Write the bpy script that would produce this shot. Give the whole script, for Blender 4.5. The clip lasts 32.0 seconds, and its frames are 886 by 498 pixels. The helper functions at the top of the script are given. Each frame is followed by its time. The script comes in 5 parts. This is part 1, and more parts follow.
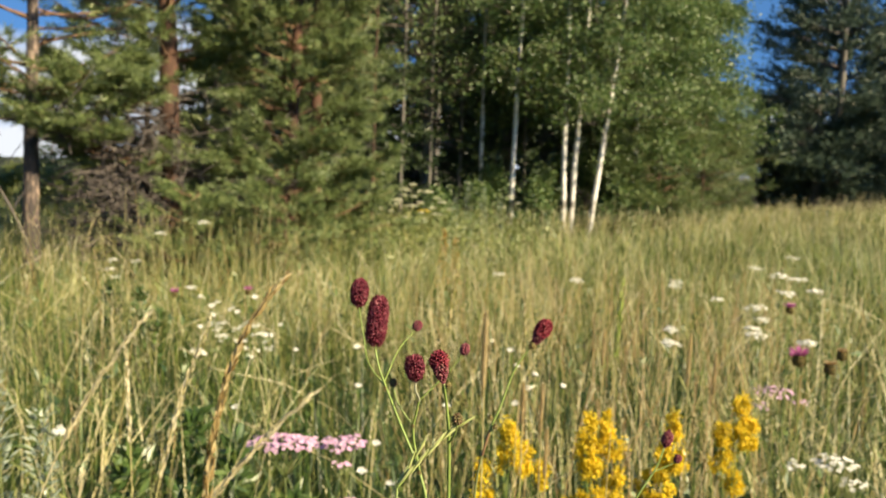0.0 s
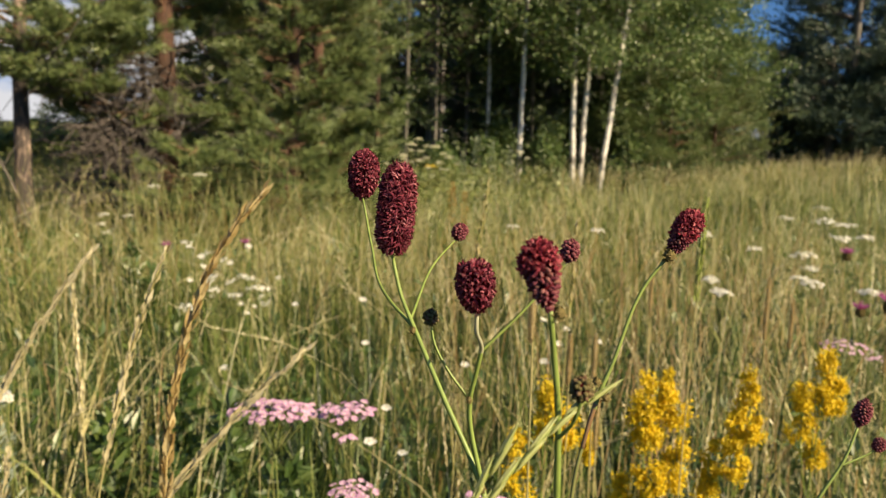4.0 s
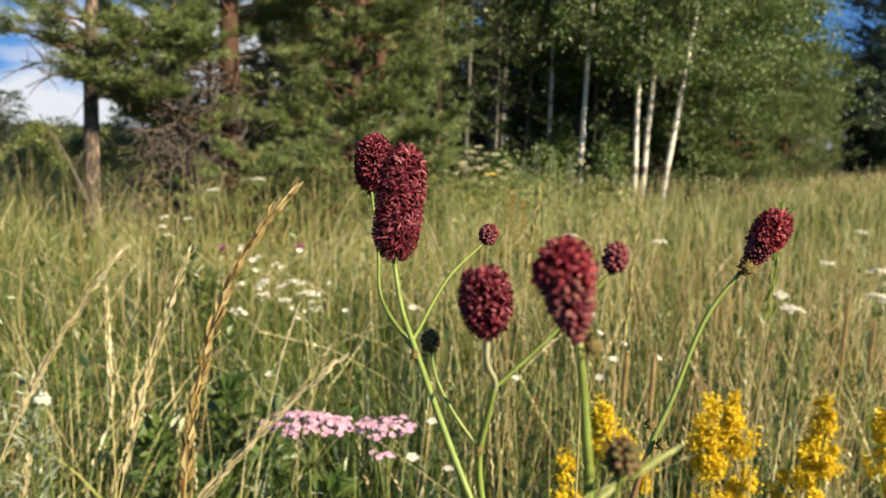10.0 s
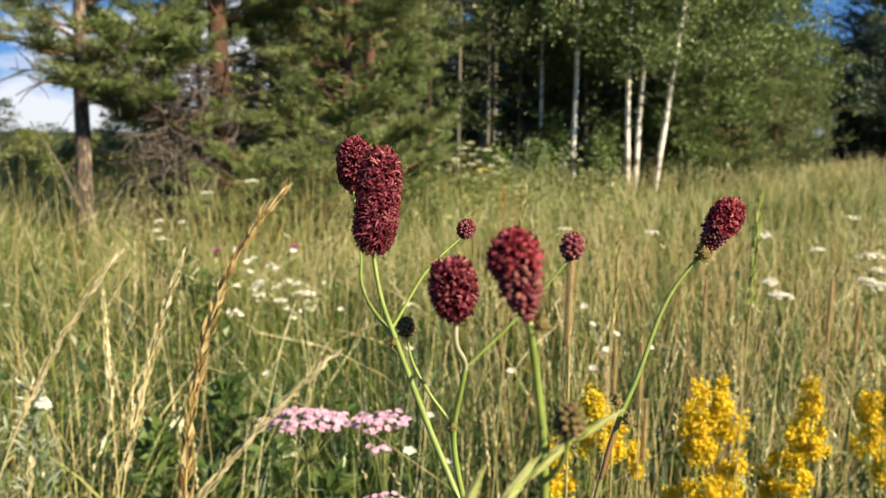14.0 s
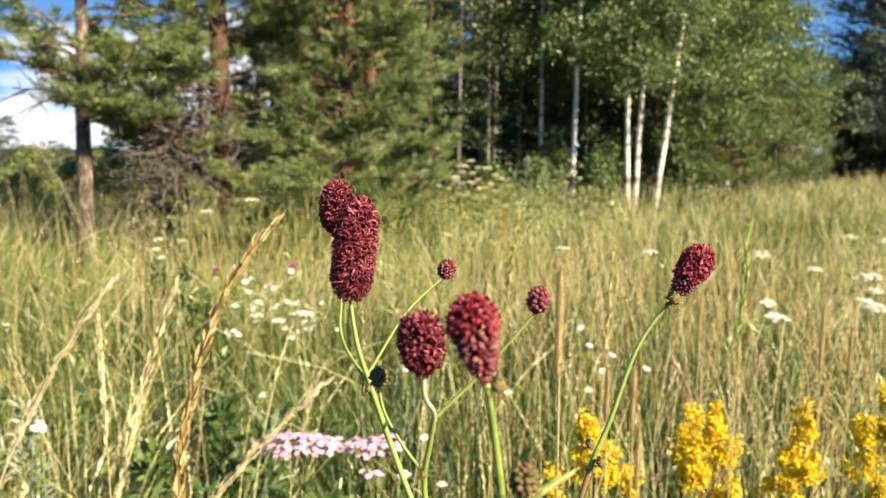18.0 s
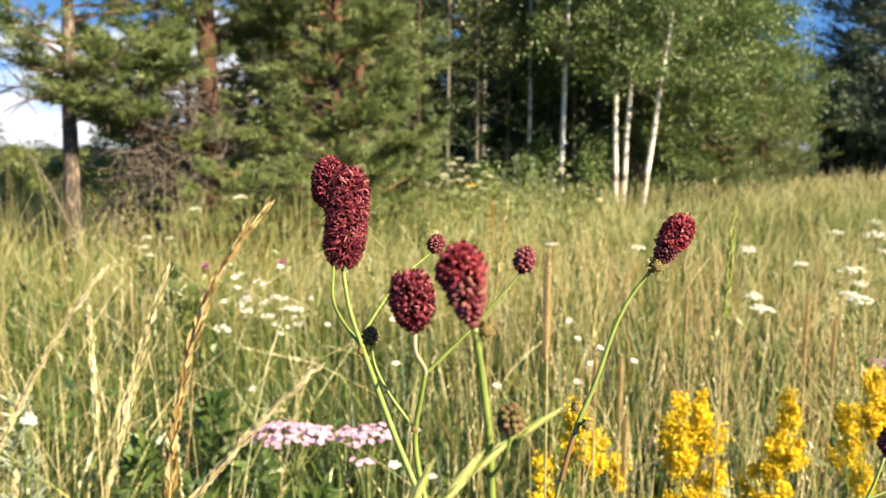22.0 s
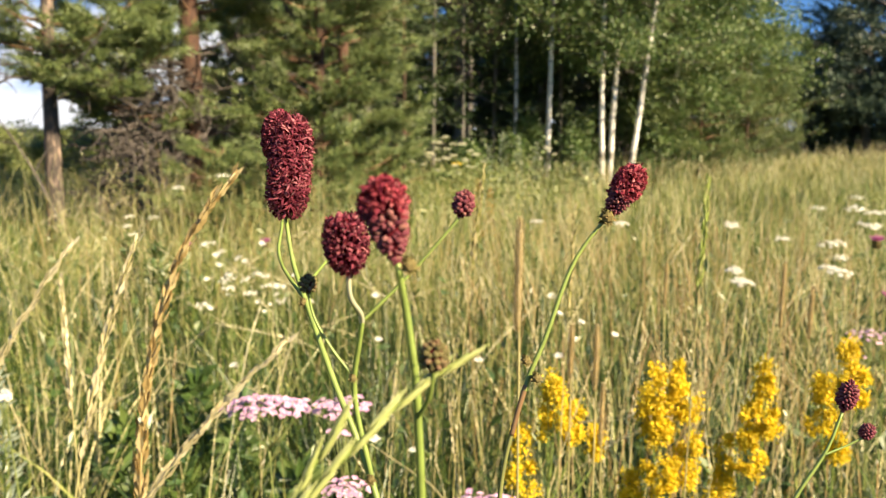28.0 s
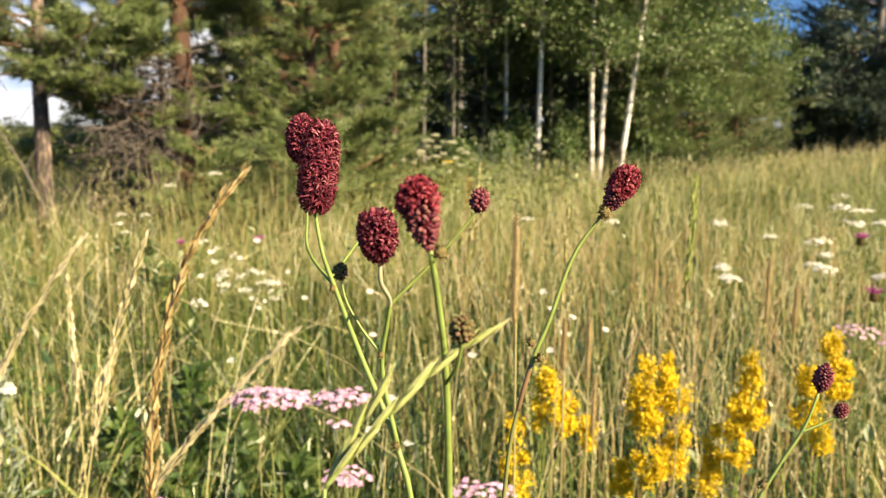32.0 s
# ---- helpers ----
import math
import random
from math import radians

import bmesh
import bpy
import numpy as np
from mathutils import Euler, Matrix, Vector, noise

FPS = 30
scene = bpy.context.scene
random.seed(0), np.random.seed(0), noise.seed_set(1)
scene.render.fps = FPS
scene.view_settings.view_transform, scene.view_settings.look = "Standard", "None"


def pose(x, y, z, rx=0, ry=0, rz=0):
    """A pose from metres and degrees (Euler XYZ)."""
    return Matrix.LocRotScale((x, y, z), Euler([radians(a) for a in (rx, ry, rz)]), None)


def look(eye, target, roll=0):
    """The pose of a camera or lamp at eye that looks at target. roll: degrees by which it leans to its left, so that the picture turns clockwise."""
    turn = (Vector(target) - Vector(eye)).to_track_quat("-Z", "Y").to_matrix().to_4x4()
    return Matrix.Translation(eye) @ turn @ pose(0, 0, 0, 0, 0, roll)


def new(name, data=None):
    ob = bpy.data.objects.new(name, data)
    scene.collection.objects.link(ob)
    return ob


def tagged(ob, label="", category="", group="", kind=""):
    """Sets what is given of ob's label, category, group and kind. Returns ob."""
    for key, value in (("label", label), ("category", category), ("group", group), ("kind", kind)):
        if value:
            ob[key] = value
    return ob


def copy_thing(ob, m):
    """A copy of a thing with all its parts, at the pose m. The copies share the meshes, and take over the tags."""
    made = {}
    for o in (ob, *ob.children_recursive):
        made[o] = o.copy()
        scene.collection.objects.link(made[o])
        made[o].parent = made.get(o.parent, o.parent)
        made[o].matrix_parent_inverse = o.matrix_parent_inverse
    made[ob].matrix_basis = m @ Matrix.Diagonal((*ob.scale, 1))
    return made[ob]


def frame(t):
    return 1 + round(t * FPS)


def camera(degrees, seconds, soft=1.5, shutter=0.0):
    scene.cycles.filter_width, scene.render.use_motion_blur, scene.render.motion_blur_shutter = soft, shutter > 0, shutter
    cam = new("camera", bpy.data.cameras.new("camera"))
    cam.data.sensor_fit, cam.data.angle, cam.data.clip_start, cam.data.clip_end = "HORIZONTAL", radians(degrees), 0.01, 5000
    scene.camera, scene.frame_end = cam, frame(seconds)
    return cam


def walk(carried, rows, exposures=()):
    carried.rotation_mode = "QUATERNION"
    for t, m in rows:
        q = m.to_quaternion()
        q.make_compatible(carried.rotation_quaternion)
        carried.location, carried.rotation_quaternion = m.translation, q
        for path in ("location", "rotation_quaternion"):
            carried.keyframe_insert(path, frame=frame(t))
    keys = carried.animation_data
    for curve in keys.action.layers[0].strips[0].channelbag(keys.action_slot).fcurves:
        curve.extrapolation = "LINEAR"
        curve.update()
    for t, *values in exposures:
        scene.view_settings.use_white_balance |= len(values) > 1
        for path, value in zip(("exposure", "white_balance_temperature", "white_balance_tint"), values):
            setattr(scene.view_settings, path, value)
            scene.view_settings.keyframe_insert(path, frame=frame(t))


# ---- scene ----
cam = camera(57.0, 32.0, soft=1.1)
cam.data.dof.use_dof, cam.data.dof.focus_distance, cam.data.dof.aperture_fstop = True, 0.25, 28.0  # a small phone lens focused near
PATH = [  # seconds, eye, target, roll
    (0, (0.1332, 0.0673, 0.9033), (0.0961, 2.0577, 0.7106), 1.81),
    (0.5, (0.1210, 0.1600, 0.8825), (0.0924, 2.1507, 0.6928), 1.70),
    (1, (0.1113, 0.2132, 0.8355), (0.1010, 2.2011, 0.6166), 2.67),
    (1.5, (0.1032, 0.2419, 0.8322), (0.1036, 2.2265, 0.5843), 3.05),
    (2, (0.1114, 0.2496, 0.8433), (0.1088, 2.2336, 0.5907), 2.88),
    (2.5, (0.1197, 0.2495, 0.8422), (0.1162, 2.2325, 0.5820), 2.80),
    (3, (0.1281, 0.2391, 0.8497), (0.1179, 2.2210, 0.5818), 2.61),
    (3.5, (0.1126, 0.2475, 0.8480), (0.0877, 2.2273, 0.5657), 2.01),
    (5.5, (0.1102, 0.2618, 0.8450), (0.0173, 2.2382, 0.5536), 0.11),
    (6, (0.1088, 0.2667, 0.8485), (0.0133, 2.2444, 0.5666), 0.29),
    (6.5, (0.1083, 0.2680, 0.8465), (0.0163, 2.2473, 0.5745), 0.57),
    (7, (0.1131, 0.2735, 0.8480), (0.0178, 2.2535, 0.5823), 0.69),
    (7.5, (0.1306, 0.2716, 0.8531), (-0.0091, 2.2476, 0.5775), 1.00),
    (8, (0.1138, 0.2653, 0.8582), (-0.0824, 2.2374, 0.5893), 2.29),
    (8.5, (0.1028, 0.3026, 0.8352), (-0.1075, 2.2761, 0.5881), 2.51),
    (9, (0.1037, 0.3079, 0.8299), (-0.1077, 2.2803, 0.5751), 2.55),
    (9.5, (0.1129, 0.3069, 0.8334), (-0.0838, 2.2795, 0.5688), 2.24),
    (10, (0.1207, 0.3021, 0.8388), (-0.0721, 2.2741, 0.5668), 1.85),
    (10.5, (0.1281, 0.2947, 0.8362), (-0.0649, 2.2663, 0.5615), 1.69),
    (11, (0.1277, 0.3002, 0.8336), (-0.0601, 2.2723, 0.5587), 1.51),
    (11.5, (0.1349, 0.2957, 0.8389), (-0.0511, 2.2677, 0.5621), 1.15),
    (12, (0.1384, 0.2937, 0.8373), (-0.0485, 2.2652, 0.5579), 0.80),
    (12.5, (0.1389, 0.2957, 0.8376), (-0.0474, 2.2673, 0.5576), 0.65),
    (13, (0.1346, 0.2915, 0.8376), (-0.0491, 2.2632, 0.5572), 0.62),
    (13.5, (0.1373, 0.2945, 0.8414), (-0.0475, 2.2660, 0.5598), 0.35),
    (14, (0.1269, 0.2886, 0.8401), (-0.0542, 2.2606, 0.5602), 0.36),
    (14.5, (0.1290, 0.2889, 0.8409), (-0.0552, 2.2607, 0.5617), 0.18),
    (16.5, (0.1334, 0.2942, 0.8472), (-0.0565, 2.2677, 0.5841), -0.07),
    (17, (0.1334, 0.2921, 0.8500), (-0.0552, 2.2668, 0.5946), 0.11),
    (17.5, (0.1318, 0.2863, 0.8493), (-0.0526, 2.2624, 0.6022), 0.41),
    (18, (0.1336, 0.2852, 0.8484), (-0.0498, 2.2624, 0.6099), 0.39),
    (18.5, (0.1404, 0.2854, 0.8493), (-0.0406, 2.2634, 0.6149), 0.34),
    (19, (0.1387, 0.2818, 0.8534), (-0.0375, 2.2608, 0.6247), 0.43),
    (19.5, (0.1342, 0.2774, 0.8557), (-0.0379, 2.2572, 0.6300), 0.37),
    (20, (0.1384, 0.2798, 0.8529), (-0.0317, 2.2596, 0.6265), 0.31),
    (20.5, (0.1344, 0.2771, 0.8488), (-0.0325, 2.2572, 0.6218), 0.38),
    (21, (0.1368, 0.2765, 0.8483), (-0.0287, 2.2562, 0.6177), 0.33),
    (21.5, (0.1334, 0.2774, 0.8426), (-0.0257, 2.2571, 0.6068), 0.39),
    (22, (0.1342, 0.2777, 0.8413), (-0.0223, 2.2569, 0.5996), 0.30),
    (22.5, (0.1331, 0.2763, 0.8427), (-0.0206, 2.2547, 0.5935), 0.28),
    (23, (0.1276, 0.2701, 0.8370), (-0.0203, 2.2481, 0.5806), 0.18),
    (23.5, (0.1370, 0.2826, 0.8359), (-0.0083, 2.2599, 0.5728), 0.22),
    (24, (0.1379, 0.2808, 0.8363), (-0.0037, 2.2575, 0.5669), 0.28),
    (24.5, (0.1299, 0.2763, 0.8337), (-0.0040, 2.2531, 0.5608), 0.49),
    (25, (0.1333, 0.2766, 0.8320), (0.0005, 2.2528, 0.5542), 0.47),
    (25.5, (0.1340, 0.2735, 0.8313), (0.0042, 2.2490, 0.5479), 0.44),
    (27.5, (0.1462, 0.2789, 0.8345), (0.0168, 2.2539, 0.5472), 0.17),
    (28, (0.1447, 0.2815, 0.8333), (0.0191, 2.2562, 0.5423), 0.11),
    (28.5, (0.1436, 0.2795, 0.8347), (0.0179, 2.2539, 0.5412), -0.03),
    (29, (0.1384, 0.2693, 0.8349), (0.0190, 2.2436, 0.5384), 0.10),
    (29.5, (0.1342, 0.2708, 0.8321), (0.0194, 2.2446, 0.5311), 0.11),
    (30, (0.1366, 0.2699, 0.8339), (0.0235, 2.2434, 0.5302), -0.02),
    (30.5, (0.1357, 0.2638, 0.8337), (0.0291, 2.2376, 0.5292), 0.04),
    (31, (0.1376, 0.2582, 0.8379), (0.0333, 2.2324, 0.5348), 0.12),
    (31.5, (0.1422, 0.2582, 0.8383), (0.0395, 2.2328, 0.5377), 0.15),
    (32, (0.1392, 0.2586, 0.8350), (0.0387, 2.2340, 0.5391), 0.23),
]

EXPOSURES = [(0, 1.03, 6450, 10), (1.2, 0.96, 6500, 11), (2, 0.68, 6650, 11.5), (3.5, 0.66, 6800, 13), (6, 0.84, 6560, 11.5), (7, 0.88, 6560, 11.5), (9, 0.88, 6480, 11), (12, 0.77, 6400, 10.5), (13, 0.86, 6420, 10.5), (14.5, 1.05, 6400, 11), (17, 1.43, 6450, 11.5), (20, 1.46, 6530, 11.5), (22, 1.45, 6520, 11.5), (23, 1.43, 6560, 11.5), (24, 1.39, 6780, 13), (25, 1.38, 6860, 13.5), (28, 1.35, 6700, 12), (29, 1.35, 6720, 12), (30, 1.36, 6560, 11), (31, 1.36, 6600, 11), (32, 1.33, 6880, 13)]  # seconds, stops, kelvin, tint
walk(cam, [(t, look(eye, target, roll)) for t, eye, target, roll in PATH], EXPOSURES)

# ---- sky, sun ----
SUN_ELEVATION, SUN_AZIMUTH = 33.0, 123.0  # degrees; azimuth from straight ahead (+y), to the right positive
sun_way = Vector((math.sin(radians(SUN_AZIMUTH)) * math.cos(radians(SUN_ELEVATION)), math.cos(radians(SUN_AZIMUTH)) * math.cos(radians(SUN_ELEVATION)), math.sin(radians(SUN_ELEVATION))))
CLOUD_SHIFT = (0.35, 0.0, 0.6)
world = bpy.data.worlds.new("sky")
scene.world = world
world.use_nodes = True
wn, wl = world.node_tree.nodes, world.node_tree.links
wn.clear()
sky = wn.new("ShaderNodeTexSky")
sky.sky_type, sky.sun_disc = "NISHITA", False
sky.sun_elevation, sky.sun_rotation = radians(SUN_ELEVATION), radians(SUN_AZIMUTH)
sky.dust_density, sky.ozone_density, sky.air_density = 0.2, 2.0, 0.8
coord, mapping, clouds, ramp = wn.new("ShaderNodeTexCoord"), wn.new("ShaderNodeMapping"), wn.new("ShaderNodeTexNoise"), wn.new("ShaderNodeValToRGB")
mapping.inputs["Scale"].default_value = (2.2, 2.2, 7.0)
clouds.inputs["Scale"].default_value, clouds.inputs["Detail"].default_value = 1.6, 6.0
ramp.color_ramp.elements[0].position, ramp.color_ramp.elements[1].position = 0.50, 0.60
mix, background, out = wn.new("ShaderNodeMixRGB"), wn.new("ShaderNodeBackground"), wn.new("ShaderNodeOutputWorld")
mix.inputs[2].default_value = (5.4, 5.6, 5.9, 1)
background.inputs["Strength"].default_value = 0.084
raised = wn.new("ShaderNodeVectorMath")
raised.operation, raised.inputs[1].default_value = "ADD", (0, 0, 0.30)  # a clear deep sky down to the trees
wl.new(coord.outputs["Generated"], raised.inputs[0])
wl.new(raised.outputs[0], sky.inputs["Vector"])
mapping.inputs["Location"].default_value = CLOUD_SHIFT
wl.new(coord.outputs["Generated"], mapping.inputs["Vector"])
wl.new(mapping.outputs["Vector"], clouds.inputs["Vector"])
split, low, total = wn.new("ShaderNodeSeparateXYZ"), wn.new("ShaderNodeMapRange"), wn.new("ShaderNodeMath")
low.inputs["From Min"].default_value, low.inputs["From Max"].default_value = 0.0, 0.20  # cloud banks lie low over the land
low.inputs["To Min"].default_value, low.inputs["To Max"].default_value = 0.12, -0.24
wl.new(coord.outputs["Generated"], split.inputs[0])
wl.new(split.outputs["Z"], low.inputs["Value"])
wl.new(clouds.outputs["Fac"], total.inputs[0])
wl.new(low.outputs["Result"], total.inputs[1])
aside = wn.new("ShaderNodeMath")  # the bank gathers over the open land and thins out behind the wood
aside.operation, aside.inputs[1].default_value = "MULTIPLY_ADD", -0.20
wl.new(split.outputs["X"], aside.inputs[0])
wl.new(total.outputs[0], aside.inputs[2])
wl.new(aside.outputs[0], ramp.inputs["Fac"])
wl.new(ramp.outputs["Color"], mix.inputs[0])
tint = wn.new("ShaderNodeMixRGB")
tint.blend_type, tint.inputs[0].default_value, tint.inputs[2].default_value = "MULTIPLY", 1.0, (0.68, 1.05, 1.24, 1)  # clear summer blue
wl.new(sky.outputs["Color"], tint.inputs[1])
wl.new(tint.outputs["Color"], mix.inputs[1])
wl.new(mix.outputs["Color"], background.inputs["Color"])
wl.new(background.outputs["Background"], out.inputs["Surface"])
sun = new("sun", bpy.data.lights.new("sun", "SUN"))
sun.data.energy, sun.data.angle, sun.data.color = 5.4, radians(0.6), (1.0, 0.83, 0.55)
sun.matrix_world = look(sun_way * 60, (0, 0, 0))


# ---- materials ----
def nodes_of(name):
    m = bpy.data.materials.new(name)
    m.use_nodes = True
    m.node_tree.nodes.clear()
    return m, m.node_tree.nodes, m.node_tree.links


def ramp_node(n, colours):
    r = n.new("ShaderNodeValToRGB")
    e = r.color_ramp.elements
    while len(e) < len(colours):
        e.new(0.5)
    for k, (pos, c) in enumerate(colours):
        e[k].position, e[k].color = pos, (*c, 1)
    return r


def leaf_material(name, colours, translucent=0.35, gloss=0.08, rough=0.45, grain=60.0, patches=0.0):
    """Thin living tissue: colour by blade, mottled along its length, light passing through."""
    m, n, l = nodes_of(name)
    rnd = n.new("ShaderNodeNewGeometry").outputs["Random Per Island"]
    r = ramp_node(n, colours)
    tex = n.new("ShaderNodeTexCoord")
    if patches:
        wide, shift, both = n.new("ShaderNodeTexNoise"), n.new("ShaderNodeMapRange"), n.new("ShaderNodeMath")
        wide.inputs["Scale"].default_value, wide.inputs["Detail"].default_value = 1.6, 4.0
        shift.inputs["From Min"].default_value, shift.inputs["From Max"].default_value = 0.35, 0.65
        shift.inputs["To Min"].default_value, shift.inputs["To Max"].default_value = -patches, patches
        l.new(tex.outputs["Object"], wide.inputs["Vector"])
        l.new(wide.outputs["Fac"], shift.inputs["Value"])
        l.new(rnd, both.inputs[0])
        l.new(shift.outputs["Result"], both.inputs[1])
        rnd = both.outputs[0]
    l.new(rnd, r.inputs["Fac"])
    noise_n = n.new("ShaderNodeTexNoise")
    noise_n.inputs["Scale"].default_value, noise_n.inputs["Detail"].default_value = grain, 3.0
    l.new(tex.outputs["Object"], noise_n.inputs["Vector"])
    hsv = n.new("ShaderNodeHueSaturation")
    value = n.new("ShaderNodeMapRange")
    value.inputs["To Min"].default_value, value.inputs["To Max"].default_value = 0.6, 1.4
    l.new(noise_n.outputs["Fac"], value.inputs["Value"])
    l.new(value.outputs["Result"], hsv.inputs["Value"])
    l.new(r.outputs["Color"], hsv.inputs["Color"])
    dif, tra, glo = n.new("ShaderNodeBsdfDiffuse"), n.new("ShaderNodeBsdfTranslucent"), n.new("ShaderNodeBsdfGlossy")
    glo.inputs["Roughness"].default_value = rough
    glo.inputs["Color"].default_value = (0.9, 0.9, 0.85, 1)
    l.new(hsv.outputs["Color"], dif.inputs["Color"])
    l.new(hsv.outputs["Color"], tra.inputs["Color"])
    a, b, o = n.new("ShaderNodeMixShader"), n.new("ShaderNodeMixShader"), n.new("ShaderNodeOutputMaterial")
    a.inputs[0].default_value, b.inputs[0].default_value = translucent, gloss
    l.new(dif.outputs[0], a.inputs[1])
    l.new(tra.outputs[0], a.inputs[2])
    l.new(a.outputs[0], b.inputs[1])
    l.new(glo.outputs[0], b.inputs[2])
    l.new(b.outputs[0], o.inputs["Surface"])
    return m


def bark_material(name, low, high, scale=(8, 8, 2), rough=0.9, bump=0.6, patch=1.2, ends=(0.35, 0.65)):
    """Bark: two tones in plates, stretched along the trunk, with relief."""
    m, n, l = nodes_of(name)
    tex, mp = n.new("ShaderNodeTexCoord"), n.new("ShaderNodeMapping")
    mp.inputs["Scale"].default_value = scale
    l.new(tex.outputs["Object"], mp.inputs["Vector"])
    fine, big = n.new("ShaderNodeTexNoise"), n.new("ShaderNodeTexNoise")
    fine.inputs["Scale"].default_value, fine.inputs["Detail"].default_value = 6.0, 8.0
    big.inputs["Scale"].default_value, big.inputs["Detail"].default_value = patch, 3.0
    l.new(mp.outputs["Vector"], fine.inputs["Vector"])
    l.new(tex.outputs["Object"], big.inputs["Vector"])
    add = n.new("ShaderNodeMath")
    add.operation = "ADD"
    half = n.new("ShaderNodeMath")
    half.operation, half.inputs[1].default_value = "MULTIPLY", 0.5
    l.new(fine.outputs["Fac"], add.inputs[0])
    l.new(big.outputs["Fac"], add.inputs[1])
    l.new(add.outputs[0], half.inputs[0])
    r = ramp_node(n, [(ends[0], low), (ends[1], high)])
    l.new(half.outputs[0], r.inputs["Fac"])
    p, o, bp = n.new("ShaderNodeBsdfPrincipled"), n.new("ShaderNodeOutputMaterial"), n.new("ShaderNodeBump")
    p.inputs["Roughness"].default_value = rough
    bp.inputs["Strength"].default_value, bp.inputs["Distance"].default_value = bump, 0.01
    l.new(fine.outputs["Fac"], bp.inputs["Height"])
    l.new(r.outputs["Color"], p.inputs["Base Color"])
    l.new(bp.outputs["Normal"], p.inputs["Normal"])
    l.new(p.outputs[0], o.inputs["Surface"])
    return m


def birch_material():
    """White papery bark with dark horizontal scars and black patches."""
    m, n, l = nodes_of("birch_bark")
    tex, mp = n.new("ShaderNodeTexCoord"), n.new("ShaderNodeMapping")
    mp.inputs["Scale"].default_value = (5, 5, 26)
    l.new(tex.outputs["Object"], mp.inputs["Vector"])
    scars, patch = n.new("ShaderNodeTexNoise"), n.new("ShaderNodeTexNoise")
    scars.inputs["Scale"].default_value, scars.inputs["Detail"].default_value = 1.4, 5.0
    patch.inputs["Scale"].default_value, patch.inputs["Detail"].default_value = 3.2, 4.0
    l.new(mp.outputs["Vector"], scars.inputs["Vector"])
    l.new(tex.outputs["Object"], patch.inputs["Vector"])
    a = ramp_node(n, [(0.33, (0.05, 0.045, 0.04)), (0.40, (0.80, 0.77, 0.70))])
    b = ramp_node(n, [(0.36, (0.12, 0.11, 0.10)), (0.46, (1, 1, 1))])
    mx = n.new("ShaderNodeMixRGB")
    mx.blend_type, mx.inputs[0].default_value = "MULTIPLY", 1.0
    l.new(scars.outputs["Fac"], a.inputs["Fac"])
    l.new(patch.outputs["Fac"], b.inputs["Fac"])
    l.new(a.outputs["Color"], mx.inputs[1])
    l.new(b.outputs["Color"], mx.inputs[2])
    p, o = n.new("ShaderNodeBsdfPrincipled"), n.new("ShaderNodeOutputMaterial")
    p.inputs["Roughness"].default_value = 0.7
    l.new(mx.outputs["Color"], p.inputs["Base Color"])
    l.new(p.outputs[0], o.inputs["Surface"])
    return m


def ground_material():
    m, n, l = nodes_of("meadow_soil")
    tex = n.new("ShaderNodeTexCoord")
    a, b = n.new("ShaderNodeTexNoise"), n.new("ShaderNodeTexNoise")
    a.inputs["Scale"].default_value, a.inputs["Detail"].default_value = 0.6, 6.0
    b.inputs["Scale"].default_value, b.inputs["Detail"].default_value = 30.0, 6.0
    l.new(tex.outputs["Object"], a.inputs["Vector"])
    l.new(tex.outputs["Object"], b.inputs["Vector"])
    r1 = ramp_node(n, [(0.35, (0.016, 0.024, 0.007)), (0.65, (0.05, 0.056, 0.017))])
    r2 = ramp_node(n, [(0.3, (0.45, 0.42, 0.35)), (0.7, (1.3, 1.3, 1.2))])
    mx = n.new("ShaderNodeMixRGB")
    mx.blend_type, mx.inputs[0].default_value = "MULTIPLY", 1.0
    l.new(a.outputs["Fac"], r1.inputs["Fac"])
    l.new(b.outputs["Fac"], r2.inputs["Fac"])
    l.new(r1.outputs["Color"], mx.inputs[1])
    l.new(r2.outputs["Color"], mx.inputs[2])
    p, o, bp = n.new("ShaderNodeBsdfPrincipled"), n.new("ShaderNodeOutputMaterial"), n.new("ShaderNodeBump")
    p.inputs["Roughness"].default_value = 0.95
    bp.inputs["Strength"].default_value, bp.inputs["Distance"].default_value = 0.8, 0.03
    l.new(b.outputs["Fac"], bp.inputs["Height"])
    l.new(mx.outputs["Color"], p.inputs["Base Color"])
    l.new(bp.outputs["Normal"], p.inputs["Normal"])
    l.new(p.outputs[0], o.inputs["Surface"])
    return m


M_SOIL = ground_material()
M_GRASS = leaf_material("green_grass", [(0.0, (0.014, 0.032, 0.005)), (0.52, (0.048, 0.092, 0.012)), (0.78, (0.15, 0.21, 0.032)), (0.92, (0.42, 0.41, 0.13)), (1.0, (0.70, 0.62, 0.33))], 0.24, 0.06, 0.45, patches=0.2)
M_FARGRASS = leaf_material("ripening_grass", [(0.0, (0.022, 0.048, 0.008)), (0.44, (0.080, 0.142, 0.020)), (0.70, (0.25, 0.32, 0.06)), (0.90, (0.50, 0.50, 0.18)), (1.0, (0.74, 0.68, 0.40))], 0.35, 0.06, 0.45, patches=0.2)
M_STRAW = leaf_material("dry_straw", [(0.0, (0.19, 0.21, 0.05)), (0.35, (0.34, 0.32, 0.10)), (0.7, (0.60, 0.52, 0.25)), (0.9, (0.72, 0.63, 0.36)), (1.0, (0.46, 0.30, 0.11))], 0.25, 0.04, patches=0.15)
